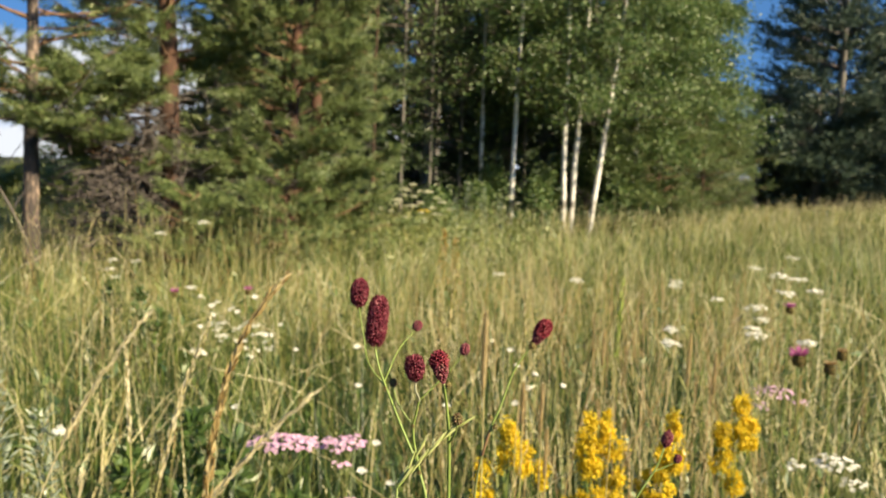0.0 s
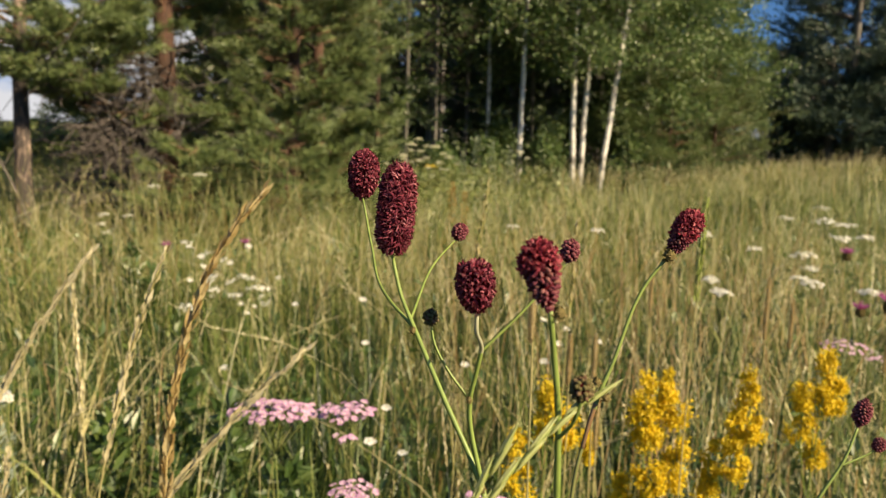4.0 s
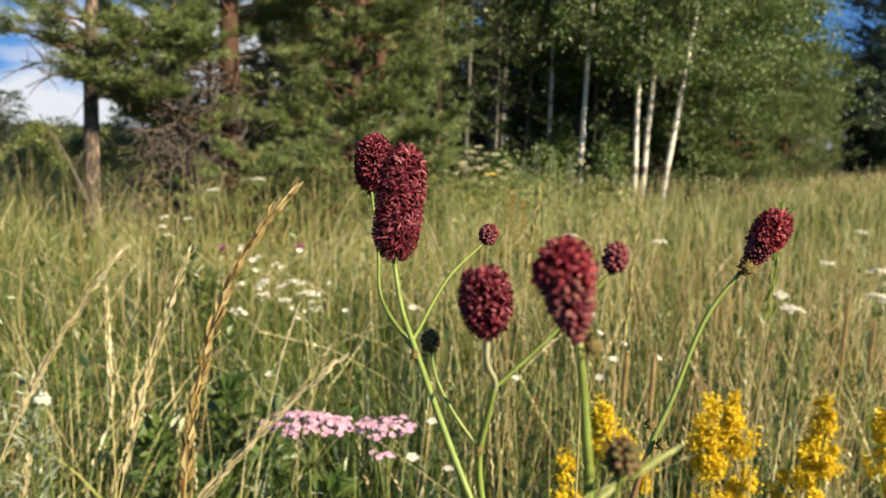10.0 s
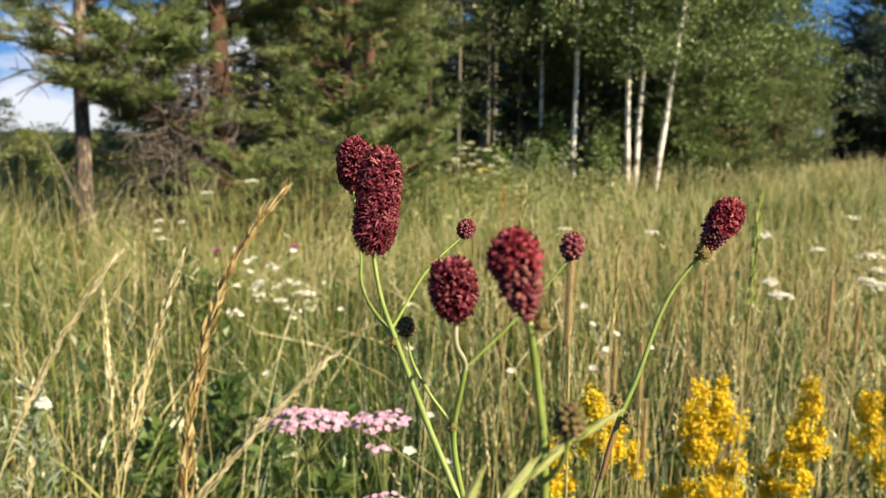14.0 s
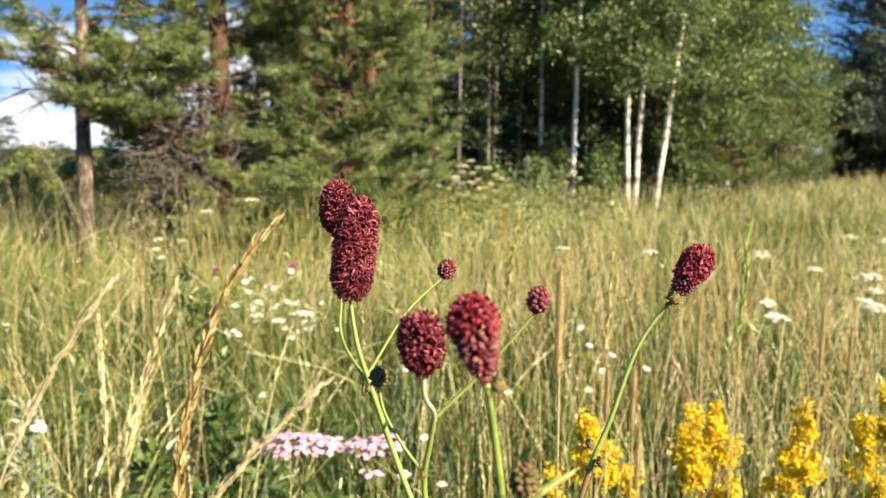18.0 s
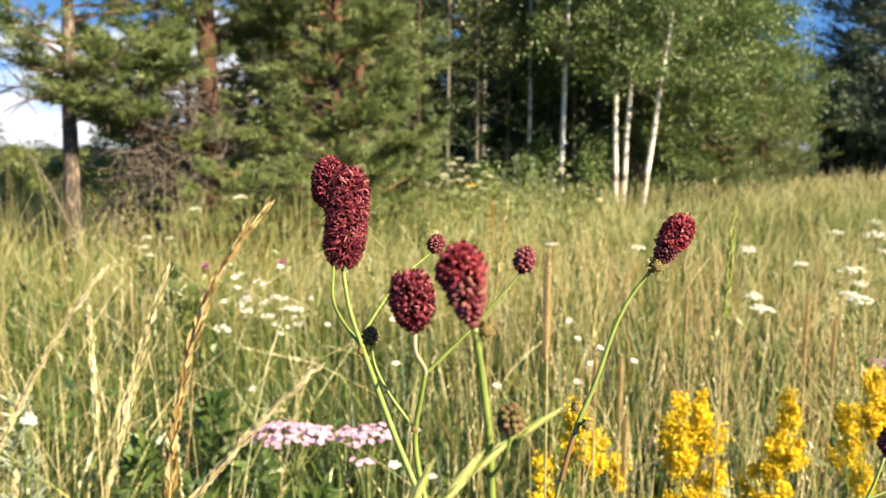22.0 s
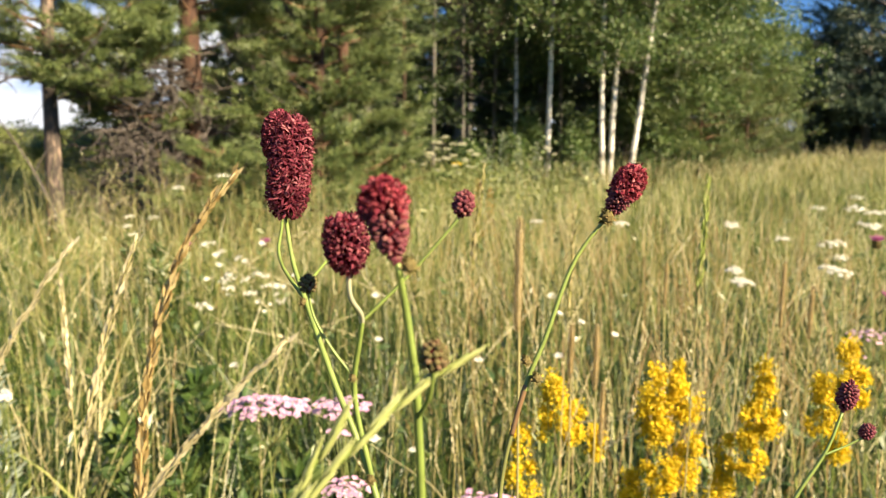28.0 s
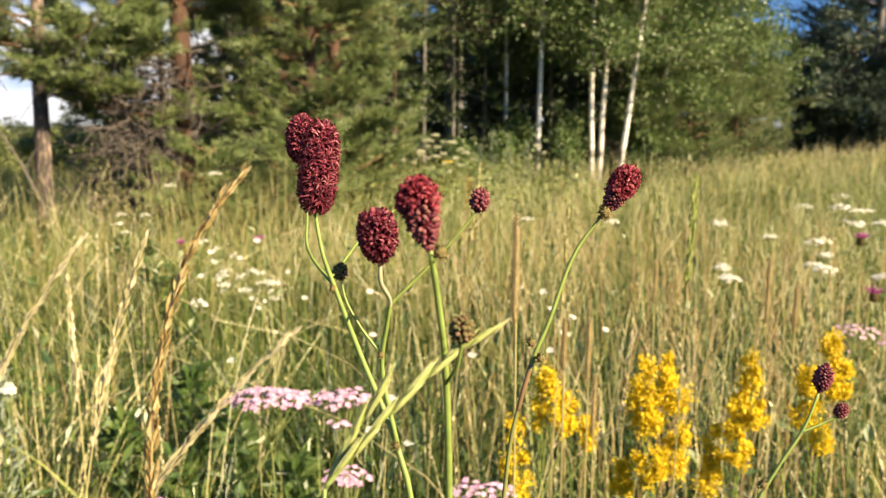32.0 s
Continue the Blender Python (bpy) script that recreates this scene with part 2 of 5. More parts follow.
M_GOLD = leaf_material("golden_ear", [(0.0, (0.26, 0.17, 0.055)), (0.5, (0.50, 0.37, 0.15)), (1.0, (0.66, 0.55, 0.29))], 0.2)
M_RUST = leaf_material("rusty_seed", [(0.0, (0.34, 0.14, 0.03)), (0.6, (0.55, 0.27, 0.06)), (1.0, (0.66, 0.40, 0.12))], 0.2, 0.03)
M_PALE = leaf_material("pale_ear", [(0.0, (0.56, 0.49, 0.26)), (0.5, (0.70, 0.62, 0.37)), (1.0, (0.80, 0.73, 0.50))], 0.3)
M_GREENEAR = leaf_material("green_ear", [(0.0, (0.16, 0.22, 0.06)), (0.6, (0.28, 0.33, 0.10)), (1.0, (0.42, 0.40, 0.16))], 0.3)
M_WISP = leaf_material("feathery_panicle", [(0.0, (0.50, 0.45, 0.23)), (0.5, (0.66, 0.59, 0.33)), (1.0, (0.78, 0.71, 0.46))], 0.4, 0.04)
M_TAN = leaf_material("tan_stalk", [(0.0, (0.38, 0.24, 0.09)), (0.5, (0.50, 0.34, 0.15)), (1.0, (0.60, 0.45, 0.24))], 0.25)
M_TIMOTHY = leaf_material("brown_spike", [(0.0, (0.38, 0.29, 0.13)), (0.5, (0.52, 0.41, 0.20)), (1.0, (0.64, 0.53, 0.30))], 0.2)
M_STEM = leaf_material("green_stem", [(0.0, (0.18, 0.26, 0.045)), (1.0, (0.29, 0.37, 0.09))], 0.12, 0.06, grain=300.0)
M_PALESTEM = leaf_material("pale_stem", [(0.0, (0.46, 0.46, 0.28)), (1.0, (0.58, 0.56, 0.38))], 0.15, 0.08)
M_OLIVE = leaf_material("olive_stem", [(0.0, (0.17, 0.19, 0.05)), (1.0, (0.24, 0.24, 0.08))], 0.1, 0.06)
M_DARKSTEM = leaf_material("brown_stem", [(0.0, (0.16, 0.09, 0.04)), (1.0, (0.22, 0.13, 0.06))], 0.05, 0.06)
M_BROADLEAF = leaf_material("herb_leaf", [(0.0, (0.05, 0.10, 0.022)), (0.6, (0.09, 0.16, 0.035)), (1.0, (0.16, 0.22, 0.05))], 0.35, 0.08)
M_BLADE = leaf_material("pale_green_blade", [(0.0, (0.30, 0.38, 0.07)), (0.7, (0.42, 0.48, 0.13)), (1.0, (0.56, 0.56, 0.26))], 0.3, 0.06, grain=400.0)
M_SILVER = leaf_material("silver_leaf", [(0.0, (0.20, 0.25, 0.17)), (1.0, (0.36, 0.41, 0.31))], 0.2)
M_BURNET = leaf_material("burnet_floret", [(0.0, (0.075, 0.012, 0.020)), (0.4, (0.165, 0.026, 0.044)), (0.8, (0.27, 0.052, 0.078)), (1.0, (0.42, 0.15, 0.165))], 0.22, 0.015, 0.5, grain=700.0)
M_BURNETBUD = leaf_material("burnet_bud", [(0.0, (0.13, 0.034, 0.048)), (0.5, (0.185, 0.056, 0.070)), (0.85, (0.235, 0.090, 0.095)), (1.0, (0.26, 0.13, 0.10))], 0.05, 0.0, grain=1500.0)
M_CORE = leaf_material("burnet_core", [(0.0, (0.05, 0.006, 0.010)), (1.0, (0.08, 0.010, 0.015))], 0.0, 0.0)
M_BURNETRED = leaf_material("burnet_fresh", [(0.0, (0.13, 0.014, 0.024)), (0.4, (0.29, 0.044, 0.062)), (0.8, (0.39, 0.052, 0.080)), (1.0, (0.46, 0.12, 0.13))], 0.3, 0.02, 0.5, grain=700.0)
M_STAMEN = leaf_material("burnet_stamen", [(0.0, (0.08, 0.008, 0.014)), (1.0, (0.26, 0.05, 0.06))], 0.1, 0.03)
M_CALYX = leaf_material("green_brown_bud", [(0.0, (0.10, 0.09, 0.035)), (0.6, (0.18, 0.145, 0.06)), (1.0, (0.27, 0.18, 0.08))], 0.1, 0.0)
M_GREENBUD = leaf_material("green_bud", [(0.0, (0.10, 0.085, 0.04)), (0.6, (0.16, 0.14, 0.06)), (1.0, (0.22, 0.13, 0.085))], 0.05, 0.0, grain=1500.0)
M_YELLOW = leaf_material("yellow_floret", [(0.0, (0.66, 0.47, 0.010)), (0.5, (0.78, 0.575, 0.016)), (1.0, (0.84, 0.68, 0.06))], 0.25, 0.02)
M_PINK = leaf_material("pink_petal", [(0.0, (0.48, 0.24, 0.44)), (0.6, (0.66, 0.40, 0.58)), (1.0, (0.76, 0.54, 0.68))], 0.25, 0.02)
M_PINKEYE = leaf_material("floret_eye", [(0.0, (0.55, 0.42, 0.30)), (1.0, (0.72, 0.62, 0.48))], 0.1)
M_WHITE = leaf_material("white_petal", [(0.0, (0.66, 0.66, 0.54)), (1.0, (0.82, 0.82, 0.76))], 0.25, 0.03)
M_CREAM = leaf_material("cream_umbel", [(0.0, (0.32, 0.34, 0.20)), (1.0, (0.50, 0.50, 0.36))], 0.25, 0.03)
M_PURPLE = leaf_material("purple_ray", [(0.0, (0.42, 0.08, 0.26)), (0.6, (0.57, 0.15, 0.39)), (1.0, (0.66, 0.31, 0.54))], 0.3, 0.03)
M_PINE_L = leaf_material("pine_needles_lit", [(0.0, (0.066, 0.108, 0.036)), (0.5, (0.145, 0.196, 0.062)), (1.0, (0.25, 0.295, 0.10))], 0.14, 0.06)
# shaded copy of the pine needles: dark and bluish in the colour itself
M_PINE_D = leaf_material("pine_needles_shaded", [(0.0, (0.046, 0.076, 0.056)), (0.6, (0.078, 0.116, 0.078)), (1.0, (0.120, 0.160, 0.096))], 0.15, 0.04)
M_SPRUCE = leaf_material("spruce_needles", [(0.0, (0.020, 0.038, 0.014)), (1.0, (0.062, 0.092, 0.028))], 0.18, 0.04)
M_BIRCHLEAF = leaf_material("birch_leaves", [(0.0, (0.048, 0.098, 0.024)), (0.5, (0.125, 0.205, 0.055)), (1.0, (0.26, 0.32, 0.11))], 0.40, 0.05, 0.45)
M_BUSH = leaf_material("bush_leaves", [(0.0, (0.10, 0.145, 0.035)), (1.0, (0.30, 0.33, 0.10))], 0.4, 0.05)
# flaking bark, with sun patches and branch shade painted into its two tones
M_PINEBARK = bark_material("pine_bark", (0.060, 0.048, 0.042), (0.37, 0.27, 0.205), patch=1.5, ends=(0.51, 0.60))
M_PINEBARKRED = bark_material("red_pine_bark", (0.03, 0.018, 0.013), (0.15, 0.075, 0.045))
M_TWIG = bark_material("dead_twig", (0.055, 0.045, 0.040), (0.19, 0.162, 0.142), scale=(20, 20, 20))
M_LIMB = bark_material("pine_limb", (0.11, 0.06, 0.035), (0.30, 0.18, 0.10), scale=(20, 20, 20))
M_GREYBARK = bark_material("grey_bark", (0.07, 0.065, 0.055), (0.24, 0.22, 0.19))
M_BIRCHBARK = birch_material()
M_BIRCHTWIG = bark_material("birch_twig", (0.05, 0.035, 0.03), (0.12, 0.085, 0.07), scale=(20, 20, 20))


# ---- mesh builders ----
def np_mesh(name, parts, mats, smooth=True):
    """One mesh from (vertices, triangles) arrays; mats: one material, or one for each array."""
    me = bpy.data.meshes.new(name)
    V = np.concatenate([np.asarray(v, np.float32).reshape(-1, 3) for v, _ in parts])
    off, F, mi = 0, [], []
    for k, (v, f) in enumerate(parts):
        f = np.asarray(f, np.int64).reshape(-1, 3)
        F.append(f + off)
        mi.append(np.full(len(f), k if isinstance(mats, (list, tuple)) else 0, np.int32))
        off += np.asarray(v).reshape(-1, 3).shape[0]
    F, mi = np.concatenate(F).astype(np.int32), np.concatenate(mi)
    me.vertices.add(len(V))
    me.vertices.foreach_set("co", V.ravel())
    me.loops.add(F.size)
    me.loops.foreach_set("vertex_index", F.ravel())
    me.polygons.add(len(F))
    me.polygons.foreach_set("loop_start", np.arange(0, F.size, 3, dtype=np.int32))
    me.polygons.foreach_set("material_index", mi)
    me.polygons.foreach_set("use_smooth", np.full(len(F), smooth))
    for m in (mats if isinstance(mats, (list, tuple)) else [mats]):
        me.materials.append(m)
    me.update(calc_edges=True)
    return me


def part(name, mesh, parent, label=""):
    ob = new(name, mesh)
    ob.parent = parent
    return tagged(ob, label=label)


def thing(name, place, label, category, group="", kind=""):
    ob = new(name)
    ob.empty_display_size = 0.05
    ob.location = place
    return tagged(ob, label, category, group, kind)


def unit(v):
    return v / np.maximum(np.linalg.norm(v, axis=-1, keepdims=True), 1e-9)


def twiglets(lines, main_sides=5):
    """A limb (first line) and its thin side twigs, the twigs as three-sided wires."""
    arr = [tubes(lines[0][0][None], lines[0][1][None], main_sides)]
    if len(lines) > 1:
        arr.append(tubes(np.array([l[0][::5] for l in lines[1:]]), np.array([l[1][::5] for l in lines[1:]]), 3))
    return arr


def tubes(paths, radii, sides=5):
    """Closed tubes round many polylines at once: paths (n, k, 3), radii (n, k)."""
    paths, radii = np.asarray(paths, float), np.asarray(radii, float)
    n, k, _ = paths.shape
    tan = unit(np.gradient(paths, axis=1))
    ref = np.where(np.abs(tan[..., 2:3]) > 0.85, np.array([1.0, 0, 0]), np.array([0, 0, 1.0]))
    ref = np.broadcast_to(ref[:, :1], tan.shape)
    u = unit(np.cross(tan, ref))
    w = np.cross(tan, u)
    a = np.arange(sides) * 2 * np.pi / sides
    ring = paths[:, :, None] + radii[:, :, None, None] * (np.cos(a)[:, None] * u[:, :, None] + np.sin(a)[:, None] * w[:, :, None])
    V = ring.reshape(-1, 3)
    i, j = np.meshgrid(np.arange(k - 1), np.arange(sides), indexing="ij")
    p0, p1 = i * sides + j, i * sides + (j + 1) % sides
    quad = np.stack([p0, p1, p1 + sides, p0, p1 + sides, p0 + sides], -1).reshape(-1, 3)
    cap = [(0, s + 1, s) for s in range(1, sides - 1)] + [((k - 1) * sides, (k - 1) * sides + s, (k - 1) * sides + s + 1) for s in range(1, sides - 1)]
    one = np.concatenate([quad, np.array(cap)])
    return V, (one[None] + (np.arange(n) * k * sides)[:, None, None]).reshape(-1, 3)


def curve(points, k=14):
    """A smooth line through the points, its slope at each weighted by their spacing, so that long and short steps join without loops."""
    p = np.asarray(points, float)
    d = np.maximum(np.linalg.norm(np.diff(p, axis=0), axis=1), 1e-9)
    v = np.diff(p, axis=0) / d[:, None]
    m = np.concatenate([v[:1], (v[:-1] * d[1:, None] + v[1:] * d[:-1, None]) / (d[1:] + d[:-1])[:, None], v[-1:]])
    t = np.linspace(0, len(p) - 1 - 1e-6, k)
    i = t.astype(int)
    f, h = (t - i)[:, None], d[i][:, None]
    return (2 * f ** 3 - 3 * f ** 2 + 1) * p[i] + (f ** 3 - 2 * f ** 2 + f) * h * m[i] + (3 * f ** 2 - 2 * f ** 3) * p[i + 1] + (f ** 3 - f ** 2) * h * m[i + 1]


def blades(base, height, way, lean, width, facing, segs=4, sharp=0.5):
    """Flat tapering blades that bend over: one strip each."""
    n = len(base)
    s = np.linspace(0, 1, segs + 1)
    d = np.stack([np.cos(way), np.sin(way)], -1)
    off = (lean * height)[:, None] * (0.25 * s + 0.75 * s ** 2.2)[None]
    z = height[:, None] * (s[None] - 0.38 * np.minimum(lean, 1.4)[:, None] * s[None] ** 2.4)
    mid = np.concatenate([base[:, None, :2] + off[..., None] * d[:, None], (base[:, 2:3] + z)[..., None]], -1)
    w = np.stack([np.cos(facing), np.sin(facing), np.zeros(n)], -1)
    half = 0.5 * width[:, None] * np.clip((1 - s) ** sharp, 0, 1)[None] * (0.55 + 0.45 * np.sin(np.pi * np.clip(s + 0.25, 0, 1)))[None]
    left, right = mid[:, :-1] - half[:, :-1, None] * w[:, None], mid[:, :-1] + half[:, :-1, None] * w[:, None]
    V = np.concatenate([np.stack([left, right], 2).reshape(n, -1, 3), mid[:, -1:]], 1)
    f = []
    for k in range(segs - 1):
        f += [(2 * k, 2 * k + 1, 2 * k + 3), (2 * k, 2 * k + 3, 2 * k + 2)]
    f.append((2 * segs - 2, 2 * segs - 1, 2 * segs))
    return V.reshape(-1, 3), (np.array(f)[None] + (np.arange(n) * (2 * segs + 1))[:, None, None]).reshape(-1, 3)


def husks(base, way, length, width, side):
    """Small folded husks, petals or leaves: a rhombus with a keel, two triangles each."""
    way, side = unit(way), np.asarray(side, float)
    across = unit(np.cross(way, side))
    up = np.cross(across, way)
    l, w = np.asarray(length)[..., None], np.asarray(width)[..., None]
    p0 = base
    p1 = base + way * l * 0.45 - across * w * 0.5 + up * w * 0.18
    p2 = base + way * l
    p3 = base + way * l * 0.45 + across * w * 0.5 + up * w * 0.18
    V = np.stack([p0, p1, p2, p3], 1)
    n = len(base)
    return V.reshape(-1, 3), (np.array([(0, 1, 2), (0, 2, 3)])[None] + (np.arange(n) * 4)[:, None, None]).reshape(-1, 3)


def needles(base, way, length, width, rng):
    """Thin needles, one long triangle each."""
    n = len(base)
    side = unit(np.cross(way, rng.normal(size=(n, 3))))
    h = 0.5 * width[:, None] * side
    V = np.stack([base - h, base + h, base + unit(way) * length[:, None]], 1)
    return V.reshape(-1, 3), np.arange(n * 3).reshape(-1, 3)


def domes(centres, nrm, radius, height):
    """Small round bumps: six-sided, smooth."""
    n = len(centres)
    t1 = unit(np.cross(nrm, np.array([0.31, 0.7, 0.64])))
    t2 = np.cross(nrm, t1)
    ring = lambda r, h: [centres + nrm * h + r * (np.cos(q * np.pi / 3) * t1 + np.sin(q * np.pi / 3) * t2) for q in range(6)]
    V = np.stack([centres + nrm * height] + ring(radius * 0.66, height * 0.62) + ring(radius, 0.0), 1)
    f = [(0, q, q % 6 + 1) for q in range(1, 7)]
    for q in range(6):
        i, j = 1 + q, 1 + (q + 1) % 6
        f += [(i, i + 6, j + 6), (i, j + 6, j)]
    return V.reshape(-1, 3), (np.array(f)[None] + (np.arange(n) * 13)[:, None, None]).reshape(-1, 3)


def lathe(profile, axis_from, axis_to, sides=12):
    """A turned body: profile of (height 0..1, radius) along an axis."""
    a, b = np.asarray(axis_from, float), np.asarray(axis_to, float)
    pr = np.asarray(profile, float)
    return tubes((a + (b - a) * pr[:, :1])[None], pr[None, :, 1], sides)


def ground_z(x, y):
    x, y = np.asarray(x, float), np.asarray(y, float)
    return 0.012 * np.clip(x, -12, 14) + 0.040 * np.clip(x - 2.5, 0, 9) * np.clip((y - 3) / 8, 0, 1) + 0.025 * np.sin(0.9 * x + 1.3) * np.sin(0.6 * y + 0.4) + 0.012 * np.sin(2.3 * x) * np.cos(1.9 * y)


# ---- ground ----
def build_ground():
    rings = np.concatenate([[0.0], np.geomspace(0.4, 2500, 64)])
    na = 96
    a = np.arange(na) * 2 * np.pi / na
    x, y = rings[:, None] * np.cos(a), rings[:, None] * np.sin(a)
    z = ground_z(x, y) * np.clip(1.6 - rings[:, None] / 60, 0, 1) ** 0.5
    V = np.stack([x, y, z], -1).reshape(-1, 3)
    i, j = np.meshgrid(np.arange(len(rings) - 1), np.arange(na), indexing="ij")
    p0, p1 = i * na + j, i * na + (j + 1) % na
    F = np.stack([p0, p0 + na, p1 + na, p0, p1 + na, p1], -1).reshape(-1, 3)
    tagged(new("ground", np_mesh("ground", [(V, F)], M_SOIL)), "dark meadow soil under thatch and green moss", "ground", kind="structure")


build_ground()


# ---- trees ----
def conifer(kind, label, place, height, radius, crown_from, crown_radius, seed, needle_mat, bark, limb_mat,
            whorl=0.30, per_whorl=5, twigs=10, shoots=4, per_shoot=40, needle=0.058, width=0.0052, rise=0.22, droop=0.0,
            dead=0, dead_from=0.12, dead_top=1.0, dead_reach=0.5, lean=(0.0, 0.0), fine_below=2.7, group="pines at the wood's edge", fill=1.0, widest=0.25, tuft=0.012, split_limbs=True):
    """A pine or spruce: trunk, limbs in whorls, needle tufts on their outer halves, dead twigs below."""
    rng = np.random.default_rng(seed)
    x0, y0 = place
    root = thing(kind, (x0, y0, float(ground_z(x0, y0))), label, kind.replace("_", " ").split()[-1] if kind != "pine" else "pine", group)
    s = np.linspace(0, 1, 15)
    wob = np.cumsum(rng.normal(0, 0.012, (15, 2)), 0) * (height / 8)
    wob -= wob[:1]
    trunk = np.stack([lean[0] * s * height + wob[:, 0], lean[1] * s * height + wob[:, 1], s * height - 0.03], -1)
    rad = radius * (1 - 0.93 * s ** 0.9) * (1 + 0.35 * np.exp(-s * height / 0.22))
    V, F = tubes(trunk[None], rad[None], 12)
    part("trunk", np_mesh("trunk", [(V, F)], bark), root)

    def on_trunk(z):
        return np.array([np.interp(z, trunk[:, 2], trunk[:, k]) for k in range(3)])

    rest, pos, way, tip_z = [], [], [], []
    z = crown_from
    t = np.linspace(0, 1, 6)[:, None]
    while z < height * 0.98:
        f = (z - crown_from) / (height - crown_from)
        prof = min(1.0, (f + 0.12) / widest) if f < widest else ((1 - f) / (1 - widest)) ** 0.75
        near_view = z <= fine_below
        for b in range(per_whorl + rng.integers(-1, 2)):
            if rng.random() > fill:
                continue
            az = rng.uniform(0, 2 * np.pi)
            L = crown_radius * max(prof, 0.10) * rng.uniform(0.65, 1.15)
            up = rise * rng.uniform(0.5, 1.4) * (0.6 + 0.8 * f)
            start = on_trunk(z + rng.uniform(-0.06, 0.06))
            d = np.array([np.cos(az), np.sin(az), 0])
            bend = rng.normal(0, 0.10, 3) * L
            pth = start + d * L * t + np.array([0, 0, 1]) * L * (up * t - droop * t ** 1.5 + 0.20 * t ** 3 * (droop == 0)) + bend * t * (1 - t) * 2
            lines = [(pth, np.linspace(max(0.005, 0.11 * radius + 0.005 * L), 0.003, 6))]
            nt = max(3, int(twigs * (0.45 + 0.55 * L / crown_radius)))
            if not near_view:
                nt = max(2, nt // 3)
            for q in range(nt):
                u = rng.uniform(0.16, 1.0) ** 0.8 if q else 1.0
                at = np.array([np.interp(u, t[:, 0], pth[:, k]) for k in range(3)])
                turn = rng.choice([-1, 1]) * rng.uniform(0.3, 1.2) if q else 0.0
                td = np.array([np.cos(az + turn), np.sin(az + turn), rng.uniform(-0.12, 0.38) - droop])
                tl = L * rng.uniform(0.20, 0.45) * (1.2 - 0.5 * u)
                lines.append((at + td * tl * t + rng.normal(0, 0.012, (6, 3)) * t, np.linspace(0.0040, 0.0018, 6)))
                for k in range(shoots if near_view else max(2, shoots // 3)):
                    v = rng.uniform(0.20, 0.95) if k else 0.95
                    pos.append(at + td * tl * v + rng.normal(0, tuft, 3))
                    side = np.array([-td[1], td[0], 0.0]) * (rng.choice([-1, 1]) * rng.uniform(0.3, 0.9) if k else 0.0)
                    w = td + side + rng.normal(0, 0.16, 3) + np.array([0, 0, 0.32 - droop])
                    way.append(w / np.linalg.norm(w))
                    tip_z.append(z)
            if near_view and split_limbs:
                arr = twiglets(lines)
                part("limb", np_mesh("limb", arr, [limb_mat] * len(arr)), root)
            else:
                rest += lines
        z += whorl * rng.uniform(0.8, 1.2)
    if rest:
        V, F = tubes(np.array([l[0][::5] for l in rest]), np.array([l[1][::5] for l in rest]), 3)
        tagged(part("limb_mass", np_mesh("limb_mass", [(V, F)], limb_mat), root), kind="stuff")
    pos, way, tip_z = np.array(pos), np.array(way), np.array(tip_z)
    n = len(pos)
    big = np.where(tip_z > fine_below, 1.9, 1.0)
    m = per_shoot
    u = rng.uniform(-0.05, 1, (n, m))
    base = pos[:, None] + way[:, None] * (u * 0.125 * big[:, None])[..., None] * (needle / 0.055)
    radial = unit(np.cross(way[:, None], rng.normal(size=(n, m, 3))))
    nd = way[:, None] * rng.uniform(0.5, 1.2, (n, m))[..., None] + radial * 0.75
    ln = needle * rng.uniform(0.7, 1.15, (n, m)) * big[:, None]
    wd = width * np.ones((n, m)) * big[:, None] ** 2
    V, F = needles(base.reshape(-1, 3), nd.reshape(-1, 3), ln.ravel(), wd.ravel(), rng)
    part("crown", np_mesh("crown", [(V, F)], needle_mat, False), root)
    if dead:
        for b in range(dead):
            paths, radii = [], []
            zz = rng.uniform(dead_from, dead_top)
            az, L = rng.uniform(0, 2 * np.pi), dead_reach * rng.uniform(0.4, 1.2)
            d = np.array([np.cos(az), np.sin(az), rng.uniform(-0.25, 0.35)])
            p = on_trunk(zz) + d * L * t + rng.normal(0, 0.16, 3) * L * t * (1 - t) * 2 + np.array([0, 0, -0.14 * L]) * t ** 2
            paths.append(p)
            radii.append(np.linspace(0.009, 0.003, 6))
            for q in range(8):
                u = rng.uniform(0.2, 0.95)
                at = np.array([np.interp(u, t[:, 0], p[:, k]) for k in range(3)])
                e = at + (d * 0.5 + rng.normal(0, 0.55, 3)) * L * rng.uniform(0.15, 0.45)
                paths.append(at + (e - at) * t + rng.normal(0, 0.03, 3) * t * (1 - t) * 3)
                radii.append(np.linspace(0.0045, 0.0018, 6))
            V, F = tubes(np.array(paths), np.array(radii), 4)
            part("dead_twig", np_mesh("dead_twig", [(V, F)], M_TWIG), root, "bare grey dead twig")
    return root


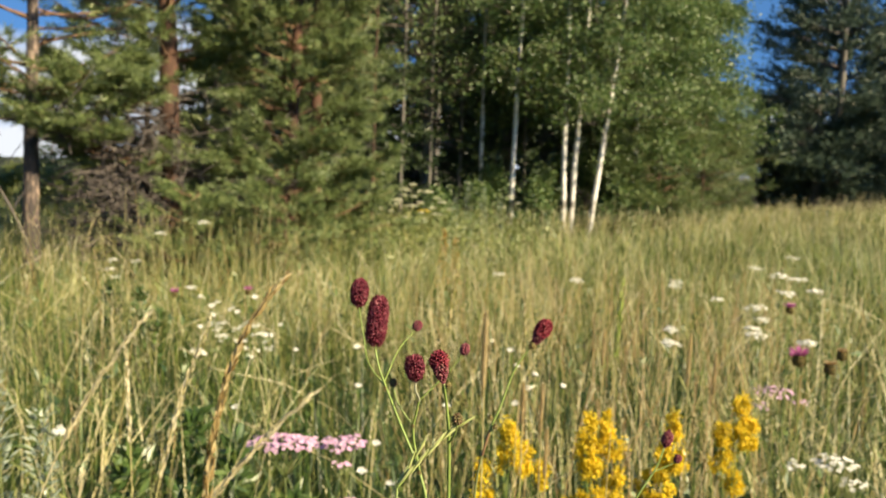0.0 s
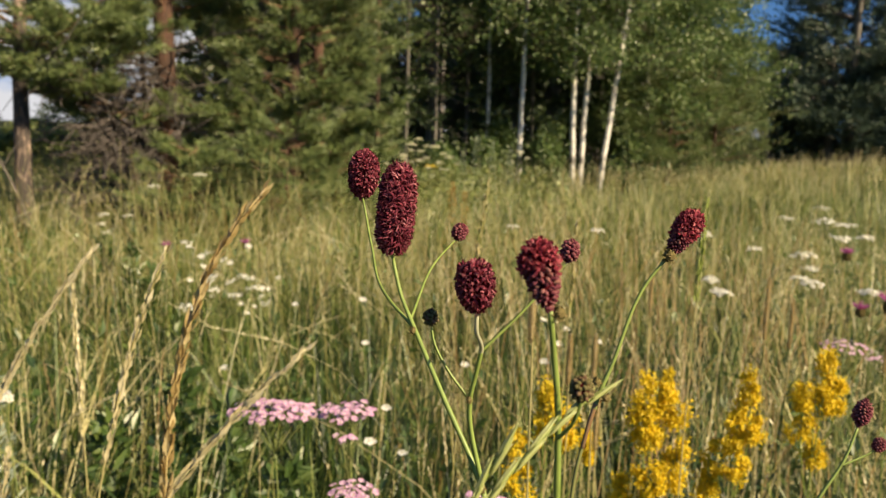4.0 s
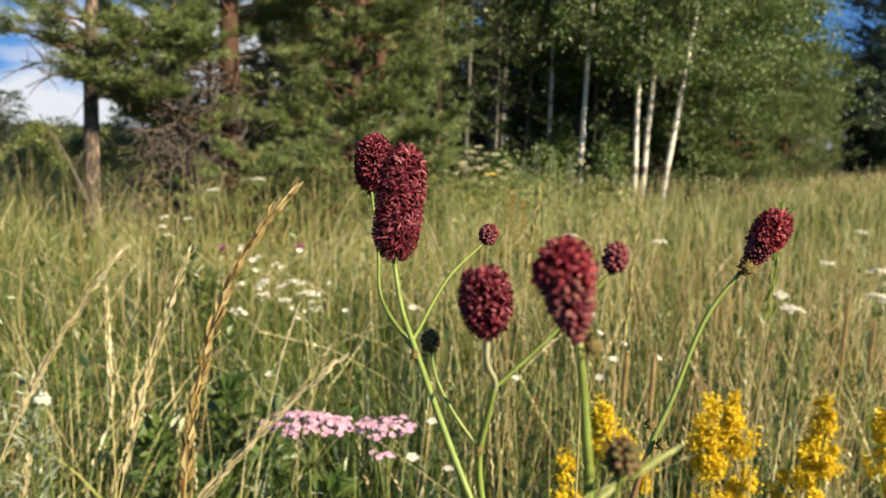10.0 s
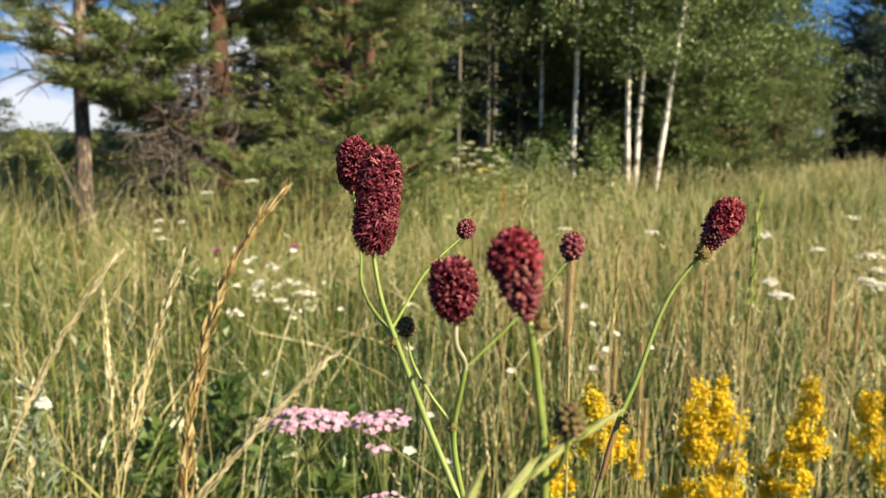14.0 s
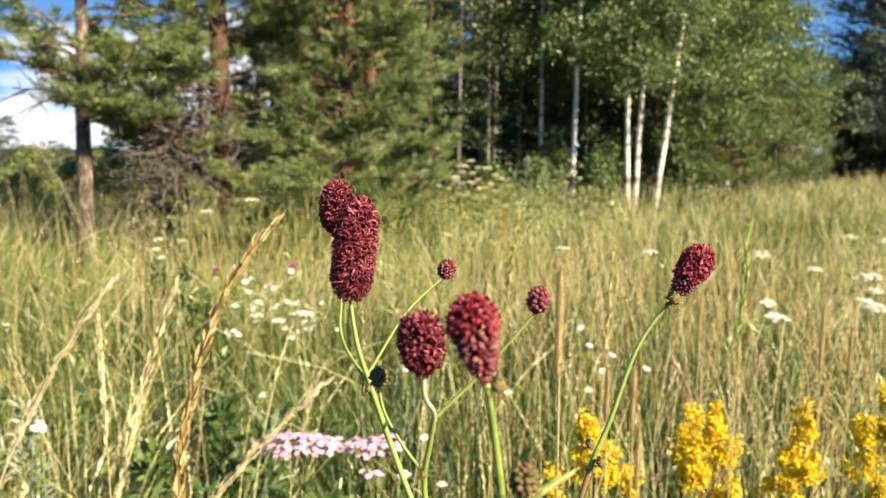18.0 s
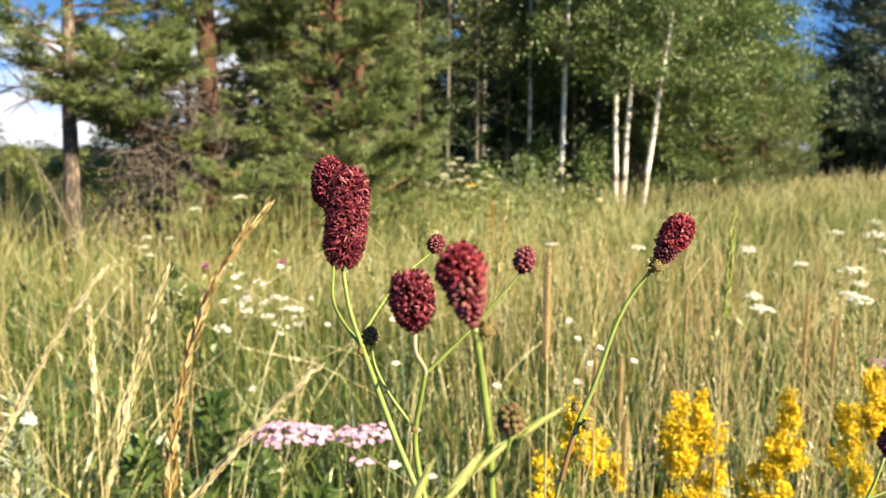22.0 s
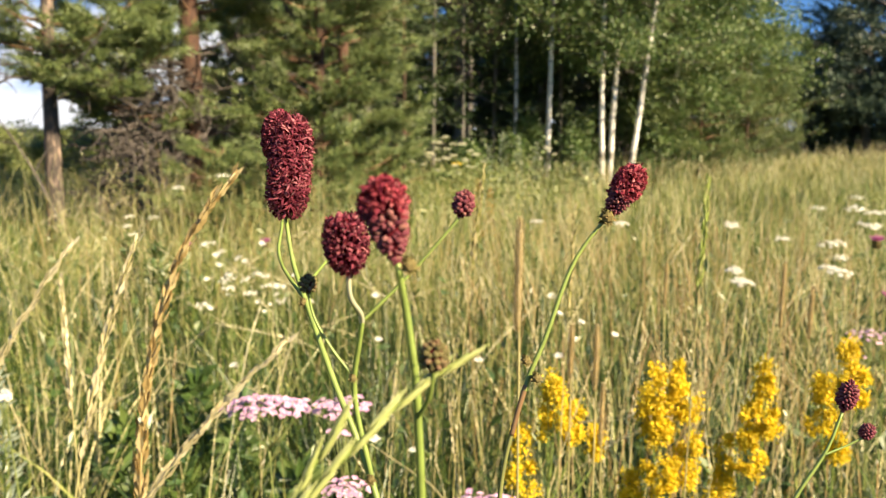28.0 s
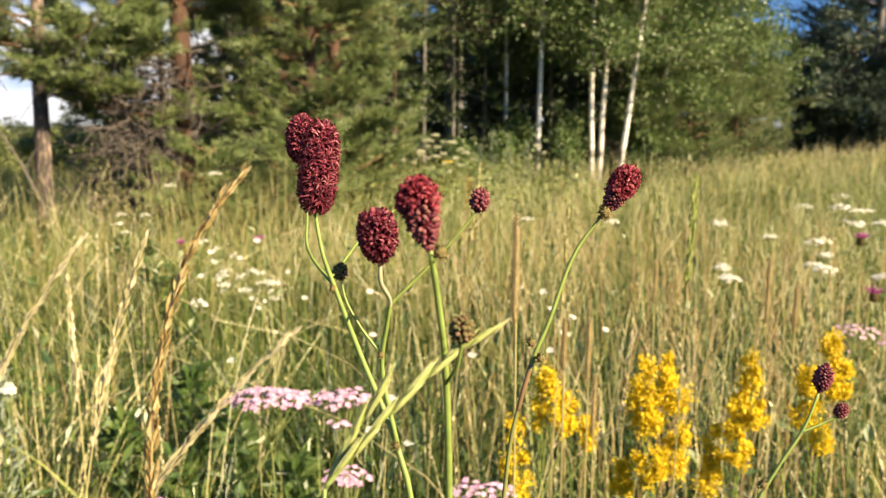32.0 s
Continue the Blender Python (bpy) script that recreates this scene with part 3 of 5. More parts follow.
def leafy_tree(kind, label, category, place, height, radius, crown_from, crown_radius, seed, leaf_mat, bark, lean=(0, 0), bow=0.0,
               branches=80, leaves=240, leaf=0.046, spread=0.13, rise=0.55, fine_below=3.8, group="birches at the wood's edge"):
    """A birch or bush: slender trunk, thin rising and drooping branches, single leaves hung along them."""
    rng = np.random.default_rng(seed)
    x0, y0 = place
    root = thing(kind, (x0, y0, float(ground_z(x0, y0))), label, category, group)
    s = np.linspace(0, 1, 15)
    wob = np.cumsum(rng.normal(0, 0.010, (15, 2)), 0) * (height / 8)
    wob -= wob[:1]
    trunk = np.stack([lean[0] * s * height + bow * np.sin(s * 5) + wob[:, 0], lean[1] * s * height + wob[:, 1], s * height - 0.03], -1)
    rad = radius * (1 - 0.92 * s) * (1 + 0.3 * np.exp(-s * height / 0.15))
    V, F = tubes(trunk[None], rad[None], 10)
    part("trunk", np_mesh("trunk", [(V, F)], bark), root)
    lp, rest = [], []
    t = np.linspace(0, 1, 6)[:, None]
    low_count = int(branches * 0.7) if height > fine_below else branches
    for b in range(branches):
        low = b < low_count
        z = rng.uniform(crown_from, min(fine_below, height * 0.97)) if low else rng.uniform(fine_below, height * 0.97)
        f = (z - crown_from) / (height - crown_from)
        start = np.array([np.interp(z, trunk[:, 2], trunk[:, k]) for k in range(3)])
        az = rng.uniform(0, 2 * np.pi)
        L = crown_radius * (1 - 0.75 * f) * rng.uniform(0.5, 1.15)
        d = np.array([np.cos(az), np.sin(az), rise * rng.uniform(0.5, 1.3)])
        p = start + d * L * t + np.array([0, 0, -0.75 * rise * L]) * t ** 2.3 + rng.normal(0, 0.08, 3) * L * t * (1 - t) * 2
        lines = [(p, np.linspace(0.007 * (1 - 0.6 * f) + 0.002, 0.002, 6))]
        for q in range(7):
            u = rng.uniform(0.2, 1.0)
            at = np.array([np.interp(u, t[:, 0], p[:, k]) for k in range(3)])
            e = at + np.array([np.cos(az + rng.normal(0, 0.9)), np.sin(az + rng.normal(0, 0.9)), rng.uniform(-0.9, 0.25)]) * L * rng.uniform(0.18, 0.42)
            lines.append((at + (e - at) * t, np.linspace(0.0026, 0.001, 6)))
            m = int(leaves / 7 * (1 if low else 0.10) * rng.uniform(0.5, 1.5))
            v = rng.uniform(0, 1.05, (m, 1))
            lp.append(np.concatenate([at + (e - at) * v + rng.normal(0, spread * 0.5, (m, 3)), np.full((m, 1), 1.0 if low else 2.6)], 1))
        rest += lines
    if rest:
        V, F = tubes(np.array([l[0][::5] for l in rest]), np.array([l[1][::5] for l in rest]), 3)
        tagged(part("branch_mass", np_mesh("branch_mass", [(V, F)], M_BIRCHTWIG), root), kind="stuff")
    lp = np.concatenate(lp)
    n = len(lp)
    way = unit(rng.normal(0, 1, (n, 3)) * [0.8, 0.8, 0.5] + [0, 0, -0.5])
    side = unit(rng.normal(0, 1, (n, 3)) + [0, 0, 0.9])
    ln = leaf * rng.uniform(0.6, 1.25, n) * lp[:, 3]
    V, F = husks(lp[:, :3], way, ln, ln * 0.78, side)
    part("crown", np_mesh("crown", [(V, F)], leaf_mat, False), root)
    return root


PINE = dict(needle_mat=M_PINE_L, limb_mat=M_LIMB)
conifer("pine", "slim pine with a flaking trunk, sunlit patches painted in, and sparse needles", (-2.56, 5.12), 4.2, 0.058, 1.36, 0.85, 11, bark=M_PINEBARK, whorl=0.14, per_whorl=5, twigs=8, shoots=4, lean=(0.004, 0.02), fill=0.8, dead=9, dead_from=0.95, dead_top=1.35, dead_reach=0.5, **PINE)
conifer("pine", "red-barked pine with a tangle of dead lower twigs", (-1.97, 5.95), 5.0, 0.098, 1.62, 1.15, 12, bark=M_PINEBARKRED, whorl=0.28, per_whorl=5, twigs=10, shoots=5, dead=100, dead_from=0.25, dead_top=1.45, dead_reach=0.75, fill=0.8, fine_below=2.4, lean=(-0.01, 0), **PINE)
conifer("pine", "young pine, dead and bare below, in front of the red-barked one", (-2.04, 5.45), 1.62, 0.026, 0.88, 0.66, 13, bark=M_GREYBARK, whorl=0.12, per_whorl=6, dead=90, dead_from=0.35, dead_top=1.15, dead_reach=0.42, twigs=9, shoots=5, fill=0.95, lean=(-0.14, 0.02), **PINE)
conifer("pine", "bushy green pine clothed with branches to the ground", (-1.16, 6.40), 5.0, 0.06, 0.10, 0.70, 14, bark=M_PINEBARKRED, whorl=0.21, per_whorl=8, widest=0.14, twigs=12, shoots=5, per_shoot=36, width=0.0060, fine_below=2.3, **PINE)
conifer("pine", "bushy green pine standing close behind", (-1.16, 7.35), 5.2, 0.07, 0.3, 0.42, 15, bark=M_PINEBARKRED, whorl=0.28, per_whorl=6, widest=0.3, twigs=8, fine_below=2.3, per_shoot=36, width=0.0055, **PINE)
conifer("pine", "bushy pine standing behind the red-barked trunk", (-1.85, 8.2), 5.0, 0.07, 0.25, 1.0, 16, bark=M_PINEBARK, whorl=0.28, per_whorl=6, twigs=8, shoots=4, per_shoot=32, width=0.006, fill=0.85, **PINE)
conifer("pine", "small bright green pine sapling in the grass", (-1.02, 5.5), 0.95, 0.016, 0.10, 0.40, 17, bark=M_PINEBARKRED, whorl=0.12, per_whorl=5, twigs=5, shoots=3, **PINE)
conifer("pine", "small pine sapling at the foot of the bushy pine", (-1.62, 5.35), 0.75, 0.013, 0.1, 0.36, 18, bark=M_PINEBARKRED, whorl=0.11, per_whorl=5, twigs=5, shoots=3, **PINE)
conifer("pine", "open green pine standing behind the slim one", (-2.42, 6.7), 4.2, 0.030, 0.85, 0.72, 20, bark=M_PINEBARKRED, whorl=0.20, per_whorl=6, twigs=9, shoots=4, per_shoot=40, width=0.005, dead=18, dead_reach=0.45, fill=0.75, widest=0.35, **PINE)
conifer("pine", "thin orange-barked pine with a few side shoots", (-0.83, 8.95), 5.0, 0.020, 0.75, 0.30, 19, bark=M_PINEBARKRED, whorl=0.4, per_whorl=2, twigs=3, shoots=3, **PINE)

birch_label = "slender white-barked birch with black scars"
for k, (x, y, h, r, cf, cr, ln, lv) in enumerate([
        (0.83, 11.25, 7.0, 0.038, 1.8, 0.9, (0.028, 0), 115), (0.43, 11.9, 7.5, 0.032, 2.1, 0.8, (0.004, 0), 70),
        (1.55, 11.25, 7.0, 0.037, 1.55, 1.0, (-0.010, 0), 120), (1.67, 11.4, 7.0, 0.036, 1.7, 1.0, (0.050, 0), 110),
        (1.90, 11.25, 7.5, 0.038, 1.6, 1.2, (0.110, 0), 180), (3.55, 13.65, 7.0, 0.052, 1.35, 1.5, (0.010, 0), 460),
        (2.75, 12.6, 7.0, 0.040, 0.95, 1.3, (0.02, 0), 460), (4.05, 14.4, 6.5, 0.048, 0.8, 1.12, (0.01, 0), 460),
        (-0.66, 10.9, 7.5, 0.026, 1.9, 0.6, (0.0, 0), 24), (-0.30, 11.3, 7.5, 0.026, 1.5, 0.65, (0.006, 0), 22),
        (0.10, 12.4, 7.5, 0.030, 1.9, 0.9, (0.0, 0), 45), (1.1, 12.6, 7.5, 0.032, 1.6, 1.0, (0.0, 0), 260)]):
    # birches set back in the wood: their shade is put into grey bark
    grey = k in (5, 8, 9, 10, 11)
    leafy_tree("birch", "thin birch in the wood, its shade painted as grey bark" if grey else birch_label, "birch", (x, y), h, r, cf, cr, 40 + k, lean=ln, leaves=lv, leaf_mat=M_BIRCHLEAF, bark=M_GREYBARK if grey else M_BIRCHBARK)

for k, (x, y, h, cr) in enumerate([(1.12, 10.9, 0.75, 0.36), (2.35, 11.6, 1.1, 0.5)]):
    leafy_tree("birch", "leafy birch sapling at the wood's edge", "birch", (x, y), h, 0.012, 0.1, cr, 60 + k, M_BIRCHLEAF, M_BIRCHTWIG, branches=26, leaves=70, leaf=0.045, group="birch saplings")

# leafy undergrowth at the foot of the wood
for k, (x, y, h, cr) in enumerate([(0.35, 11.0, 0.7, 0.42), (-0.15, 10.6, 0.6, 0.38), (0.65, 11.8, 0.95, 0.45), (1.30, 11.9, 0.9, 0.45), (2.15, 12.3, 1.2, 0.55), (2.75, 12.0, 0.8, 0.5), (3.35, 12.9, 0.9, 0.6), (4.0, 13.7, 1.0, 0.6)]):
    leafy_tree("bush", "leafy green undergrowth bush at the foot of the wood", "bush", (x, y), h, 0.012, 0.06, cr, 260 + k, M_BIRCHLEAF, M_BIRCHTWIG, branches=30, leaves=80, leaf=0.05, group="undergrowth bushes")

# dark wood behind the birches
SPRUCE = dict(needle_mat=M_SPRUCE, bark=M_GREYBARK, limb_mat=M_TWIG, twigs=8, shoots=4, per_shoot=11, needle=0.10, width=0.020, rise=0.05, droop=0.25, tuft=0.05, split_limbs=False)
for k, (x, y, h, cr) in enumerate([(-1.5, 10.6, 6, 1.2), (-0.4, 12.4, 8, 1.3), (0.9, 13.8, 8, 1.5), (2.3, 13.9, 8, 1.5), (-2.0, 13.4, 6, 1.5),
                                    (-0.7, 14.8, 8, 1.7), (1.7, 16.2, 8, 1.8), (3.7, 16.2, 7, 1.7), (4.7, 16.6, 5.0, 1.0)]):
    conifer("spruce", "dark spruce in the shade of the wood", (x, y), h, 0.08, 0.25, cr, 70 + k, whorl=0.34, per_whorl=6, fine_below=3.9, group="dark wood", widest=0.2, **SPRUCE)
# young pines under the birches
for k, (x, y, h, cr) in enumerate([(3.05, 12.2, 2.0, 0.75), (4.0, 13.2, 2.3, 0.85), (4.3, 14.0, 1.9, 0.6), (2.4, 12.0, 1.4, 0.5)]):
    conifer("pine", "young pine under the birches", (x, y), h, 0.03, 0.15, cr, 90 + k, bark=M_PINEBARKRED, whorl=0.22, per_whorl=5, twigs=7, shoots=5, per_shoot=24, needle=0.07, width=0.006, tuft=0.04, **PINE)
# pines across the meadow, their shade and haze put into the needle colour
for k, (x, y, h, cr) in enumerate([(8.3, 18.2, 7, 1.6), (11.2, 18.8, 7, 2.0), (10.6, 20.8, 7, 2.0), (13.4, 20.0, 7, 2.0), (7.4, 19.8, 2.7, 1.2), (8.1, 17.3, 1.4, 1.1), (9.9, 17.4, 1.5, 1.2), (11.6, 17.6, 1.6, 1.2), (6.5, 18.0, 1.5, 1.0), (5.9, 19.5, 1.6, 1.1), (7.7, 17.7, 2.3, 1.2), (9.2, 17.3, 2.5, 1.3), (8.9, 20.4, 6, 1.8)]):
    conifer("pine", "dark bluish pine beyond the open meadow, shade painted into its needles", (x, y), h, 0.12, 0.3, cr, 110 + k, needle_mat=M_PINE_D, limb_mat=M_TWIG, bark=M_GREYBARK, whorl=0.36, per_whorl=6,
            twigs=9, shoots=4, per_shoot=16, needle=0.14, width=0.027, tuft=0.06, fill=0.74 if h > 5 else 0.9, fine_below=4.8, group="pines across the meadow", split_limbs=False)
# low bushes and small far trees on the open side
for k, (x, y, h, cr) in enumerate([(-6.6, 13.4, 0.75, 1.1), (-5.2, 12.6, 0.7, 1.0), (-7.9, 14.8, 0.8, 1.2), (-9.0, 13.0, 0.7, 1.1), (-6.2, 16.5, 0.85, 1.4),
                                    (-10.5, 17.5, 0.9, 1.4), (-8.2, 19.0, 0.9, 1.5), (-6.9, 11.4, 0.5, 0.9)]):
    leafy_tree("bush", "low leafy green willow bush in rough grass", "bush", (x, y), h, 0.02, 0.06, cr * 0.7, 130 + k, M_BUSH, M_GREYBARK, branches=34, leaves=150, leaf=0.055, spread=0.14, rise=0.5,
               group="bushes beyond the pines")
for k in range(30):
    rr = random.Random(200 + k)
    conifer("spruce", "small distant spruce on the skyline", (-6 - 0.75 * k + rr.uniform(-0.5, 0.5), 33 + rr.uniform(-4, 6)), rr.uniform(1.0, 2.4), 0.05, 0.1, 0.7, 150 + k, needle_mat=M_SPRUCE,
            bark=M_GREYBARK, limb_mat=M_TWIG, whorl=0.18, per_whorl=5, twigs=4, shoots=2, per_shoot=6, needle=0.18, width=0.03, rise=0.05, droop=0.2, group="far trees", fine_below=9, split_limbs=False)


def far_woods():
    """The wood all round, out of sight behind and beside the meadow: trunks and needle clumps."""
    rng = np.random.default_rng(5)
    tv, pos = [], []
    for k in range(170):
        a = rng.uniform(np.radians(142), np.radians(398))
        if k % 4 == 0:
            a = rng.uniform(np.radians(78), np.radians(106))
        r = rng.uniform(26, 40)
        x, y = r * np.cos(a), r * np.sin(a)
        if y > 12 and x > 12:
            continue
        h = rng.uniform(6, 10)
        tv.append(np.stack([np.full(5, x), np.full(5, y), np.linspace(-0.1, h, 5)], -1))
        m = 120
        f = rng.uniform(0, 1, m)
        rr = (1 - f) * 2.3 * np.sqrt(rng.uniform(0, 1, m))
        b = rng.uniform(0, 2 * np.pi, m)
        pos.append(np.stack([x + rr * np.cos(b), y + rr * np.sin(b), 0.5 + f * (h - 0.4)], -1))
    pos = np.concatenate(pos)
    n = len(pos)
    V1, F1 = tubes(np.array(tv), np.tile(np.linspace(0.14, 0.03, 5), (len(tv), 1)), 6)
    V2, F2 = husks(pos, unit(rng.normal(size=(n, 3)) + [0, 0, -0.4]), rng.uniform(0.7, 1.2, n), rng.uniform(0.35, 0.6, n), unit(rng.normal(size=(n, 3))))
    tagged(new("far_woods", np_mesh("far_woods", [(V1, F1), (V2, F2)], [M_GREYBARK, M_SPRUCE], False)), "far dark conifer wood round the meadow", "woods", kind="stuff")


far_woods()


# ---- meadow grass ----
def height_factor(x, y):
    under_pines = np.clip((y - 2.2) / 2.0, 0, 1) * np.clip((0.35 - x) / 1.3, 0, 1)
    in_wood = np.clip((y - 10.2 - 0.55 * np.maximum(x - 2.0, 0)) / 1.2, 0, 1) * (x < 9)
    return (1 + 0.18 * under_pines) * (1 - 0.45 * in_wood)


def scatter(n, y0, y1, rng, spread=0.66, margin=0.35):
    """Places over the fan of meadow ahead, evenly over its area."""
    f = lambda y: 0.5 * spread * y * y + margin * y
    lo, hi = f(y0), f(y1)
    target = rng.uniform(lo, hi, n)
    y = (-margin + np.sqrt(margin ** 2 + 2 * spread * target)) / spread
    x = 0.10 + rng.uniform(-1, 1, n) * rng.uniform(0.95, 1.40, n) * (spread * y + margin)
    return x, y


def clumped(x, y):
    return 0.5 + 0.5 * np.sin(3.1 * x + 1.7 * np.sin(2.3 * y)) * np.sin(2.7 * y + 1.1 * np.sin(1.9 * x))


def lie(x, y):
    """The way the grass leans, tuft by tuft."""
    return 1.7 * np.sin(1.3 * x + 0.7 * y) + 1.9 * np.sin(2.1 * y - 0.9 * x + 1.0) + 0.8 * np.sin(5.3 * x + 4.1 * y)


def tufted(x, y, size=0.11, pull=0.55):
    """Draws places together into tufts; returns them with a number from 0 to 1 for each tuft."""
    size = size * np.maximum(1.0, np.round(y / 2.5) * 0.6)
    i, j = np.floor(x / size), np.floor(y / size)
    h = np.modf(np.abs(np.sin(i * 127.1 + j * 311.7) * 43758.5))[0]
    g = np.modf(np.abs(np.sin(i * 269.5 + j * 183.3) * 21734.3))[0]
    return x + pull * ((i + 0.15 + 0.7 * h) * size - x), y + pull * ((j + 0.15 + 0.7 * g) * size - y), np.modf(h * 7 + g * 3)[0]


def grass_layer(name, label, n, y0, y1, h, w, lean, segs, mat, seed, keep=None):
    rng = np.random.default_rng(seed)
    x, y = scatter(n, y0, y1, rng)
    if keep is not None:
        ok = rng.uniform(0, 1, n) < keep(x, y)
        x, y = x[ok], y[ok]
    n = len(x)
    x, y, tuft = tufted(x, y)
    H = rng.uniform(h[0], h[1], n) * (0.78 + 0.42 * tuft) * height_factor(x, y) * (0.66 + 0.26 * clumped(x, y) + 0.30 * clumped(2.7 * x + 4, 2.7 * y))
    W = rng.uniform(w[0], w[1], n) * np.maximum(1.0, y / 4.5)
    base = np.stack([x, y, ground_z(x, y) - 0.01], -1)
    way = lie(x, y) + 3 * tuft + rng.normal(0, 0.9, n)
    V, F = blades(base, H, way, rng.uniform(lean[0], lean[1], n), W, way + np.pi / 2 + rng.normal(0, 0.7, n), segs)
    tagged(new(name, np_mesh(name, [(V, F)], mat, False)), label, "grass", kind="stuff")


grass_layer("meadow_grass", "dense green and yellowing meadow grass close by", 28000, 0.75, 3.2, (0.16, 0.52), (0.0030, 0.0072), (0.03, 0.95), 4, M_GRASS, 301)
grass_layer("meadow_grass", "tall green meadow grass in the middle distance", 45000, 3.2, 8.0, (0.20, 0.47), (0.0034, 0.0066), (0.03, 0.9), 3, M_FARGRASS, 302)
grass_layer("meadow_grass", "sunlit pale green meadow grass towards the wood", 76000, 8.0, 24.0, (0.24, 0.43), (0.0025, 0.0045), (0.05, 0.9), 2, M_FARGRASS, 303)


def grass_around():
    """The same meadow beside and behind the camera, where it is never seen from near."""
    rng = np.random.default_rng(304)
    n = 52000
    r, a = 14 * rng.uniform(0, 1, n) ** 0.7, rng.uniform(0, 2 * np.pi, n)
    r[:28000] = np.abs(rng.normal(0, 3.0, 28000)) + 0.2
    x, y = 0.13 + r * np.cos(a), r * np.sin(a)
    ok = ~((np.abs(x - 0.10) < 0.62 * y + 0.30) & (y > 0.75)) & ~((y > 9.5) & (x > -4))
    x, y, r = x[ok], y[ok], r[ok]
    n = len(x)
    base = np.stack([x, y, ground_z(x, y) - 0.01], -1)
    near = np.clip((np.hypot(x - 0.13, np.maximum(y - 0.3, 0)) - 0.25) / 0.5, 0.55, 1)
    V, F = blades(base, rng.uniform(0.2, 0.5, n) * near, rng.uniform(0, 6.28, n), rng.uniform(0.05, 0.8, n), rng.uniform(0.005, 0.010, n) * np.maximum(1, r / 4), rng.uniform(0, 3.14, n), 2)
    tagged(new("meadow_grass", np_mesh("meadow_grass", [(V, F)], M_GRASS, False)), "green meadow grass beside and behind the path", "grass", kind="stuff")


grass_around()
grass_layer("broad_grass", "broad arching green grass blades close by", 3800, 0.9, 3.6, (0.28, 0.60), (0.0045, 0.0090), (0.4, 1.5), 7, M_GRASS, 305)


def stalk_line(base, height, way, lean, s):
    """Points along bending stalks: arrays (n,), s (k,) -> (n, k, 3)."""
    d = np.stack([np.cos(way), np.sin(way)], -1)
    off = (lean * height)[:, None] * (0.25 * s + 0.75 * s ** 2.2)[None]
    z = height[:, None] * (s[None] - 0.38 * np.minimum(lean, 1.4)[:, None] * s[None] ** 2.4)
    return np.concatenate([base[:, None, :2] + off[..., None] * d[:, None], (base[:, 2:3] + z)[..., None]], -1)


def ears(base, height, way, lean, ear_from, count, length, width, spread, rng):
    """Spikelets set alternately along the top of each stalk."""
    s = np.linspace(ear_from, 0.995, count)
    p = stalk_line(base, height, way, lean, s)
    t = unit(stalk_line(base, height, way, lean, s + 0.01) - stalk_line(base, height, way, lean, s - 0.01))
    n = len(base)
    roll = rng.uniform(0, np.pi, n)
    side = np.stack([np.cos(roll), np.sin(roll), np.zeros(n)], -1)[:, None]
    out = unit(side - (side * t).sum(-1, keepdims=True) * t) * np.where(np.arange(count) % 2, 1, -1)[None, :, None]
    out = out + rng.normal(0, 0.35, (n, count, 3))
    d = t + out * spread * rng.uniform(0.5, 1.3, (n, count, 1))
    ln = length[:, None] * rng.uniform(0.7, 1.2, (n, count)) * np.linspace(1.05, 0.7, count)[None]
    return husks(p.reshape(-1, 3), d.reshape(-1, 3), ln.ravel(), ln.ravel() * width, unit(out + rng.normal(0, 0.3, (n, count, 3))).reshape(-1, 3))


def stalk_layer(name, label, n, y0, y1, h, lean, seed, mats, ear=(0.80, 16, 0.009, 0.32, 0.35), radius=0.0009, keep=None, sides=3):
    rng = np.random.default_rng(seed)
    x, y = scatter(n, y0, y1, rng)
    if keep is not None:
        ok = rng.uniform(0, 1, n) < keep(x, y)
        x, y = x[ok], y[ok]
    n = len(x)
    H = rng.uniform(h[0], h[1], n) * height_factor(x, y)
    base = np.stack([x, y, ground_z(x, y) - 0.01], -1)
    way, ln = rng.uniform(0, 2 * np.pi, n), rng.uniform(lean[0], lean[1], n)
    big = np.maximum(1.0, y / 3.6)
    R = radius * rng.uniform(0.7, 1.3, n) * big
    if sides == 2:
        V1, F1 = blades(base, H, way, ln, 2.2 * R, rng.uniform(0, np.pi, n), 3, 0.25)
    else:
        V1, F1 = tubes(stalk_line(base, H, way, ln, np.linspace(0, 1, 6)), R[:, None] * np.linspace(1.2, 0.55, 6)[None], sides)
    V2, F2 = ears(base, H, way, ln, ear[0], ear[1], ear[2] * big ** 0.6, ear[3], ear[4], rng)
    tagged(new(name, np_mesh(name, [(V1, F1), (V2, F2)], mats, False)), label, "grass", kind="stuff")


open_left = lambda x, y: np.where(x < 0.12, np.clip((y - 0.8) / 1.6, 0.3, 1), 1.0)
straw_patch = lambda x, y: np.clip(0.18 + 1.3 * np.exp(-((x - 0.14 * y - 0.05) / (0.19 * y + 0.05)) ** 2 - ((y - 2.2) / 1.5) ** 2), 0, 1) * open_left(x, y)
tan_patch = lambda x, y: np.clip(0.04 + np.exp(-((x - 0.26 * y - 0.08) / (0.16 * y + 0.05)) ** 2), 0, 1)
even = lambda x, y: 0.35 + 0.65 * clumped(0.8 * x + 1, 0.8 * y)
stalk_layer("grass_stalks", "dry straw-coloured grass stalks with slim ears", 3200, 0.95, 4.2, (0.38, 0.66), (0.02, 0.30), 311, [M_STRAW, M_PALE], keep=straw_patch)
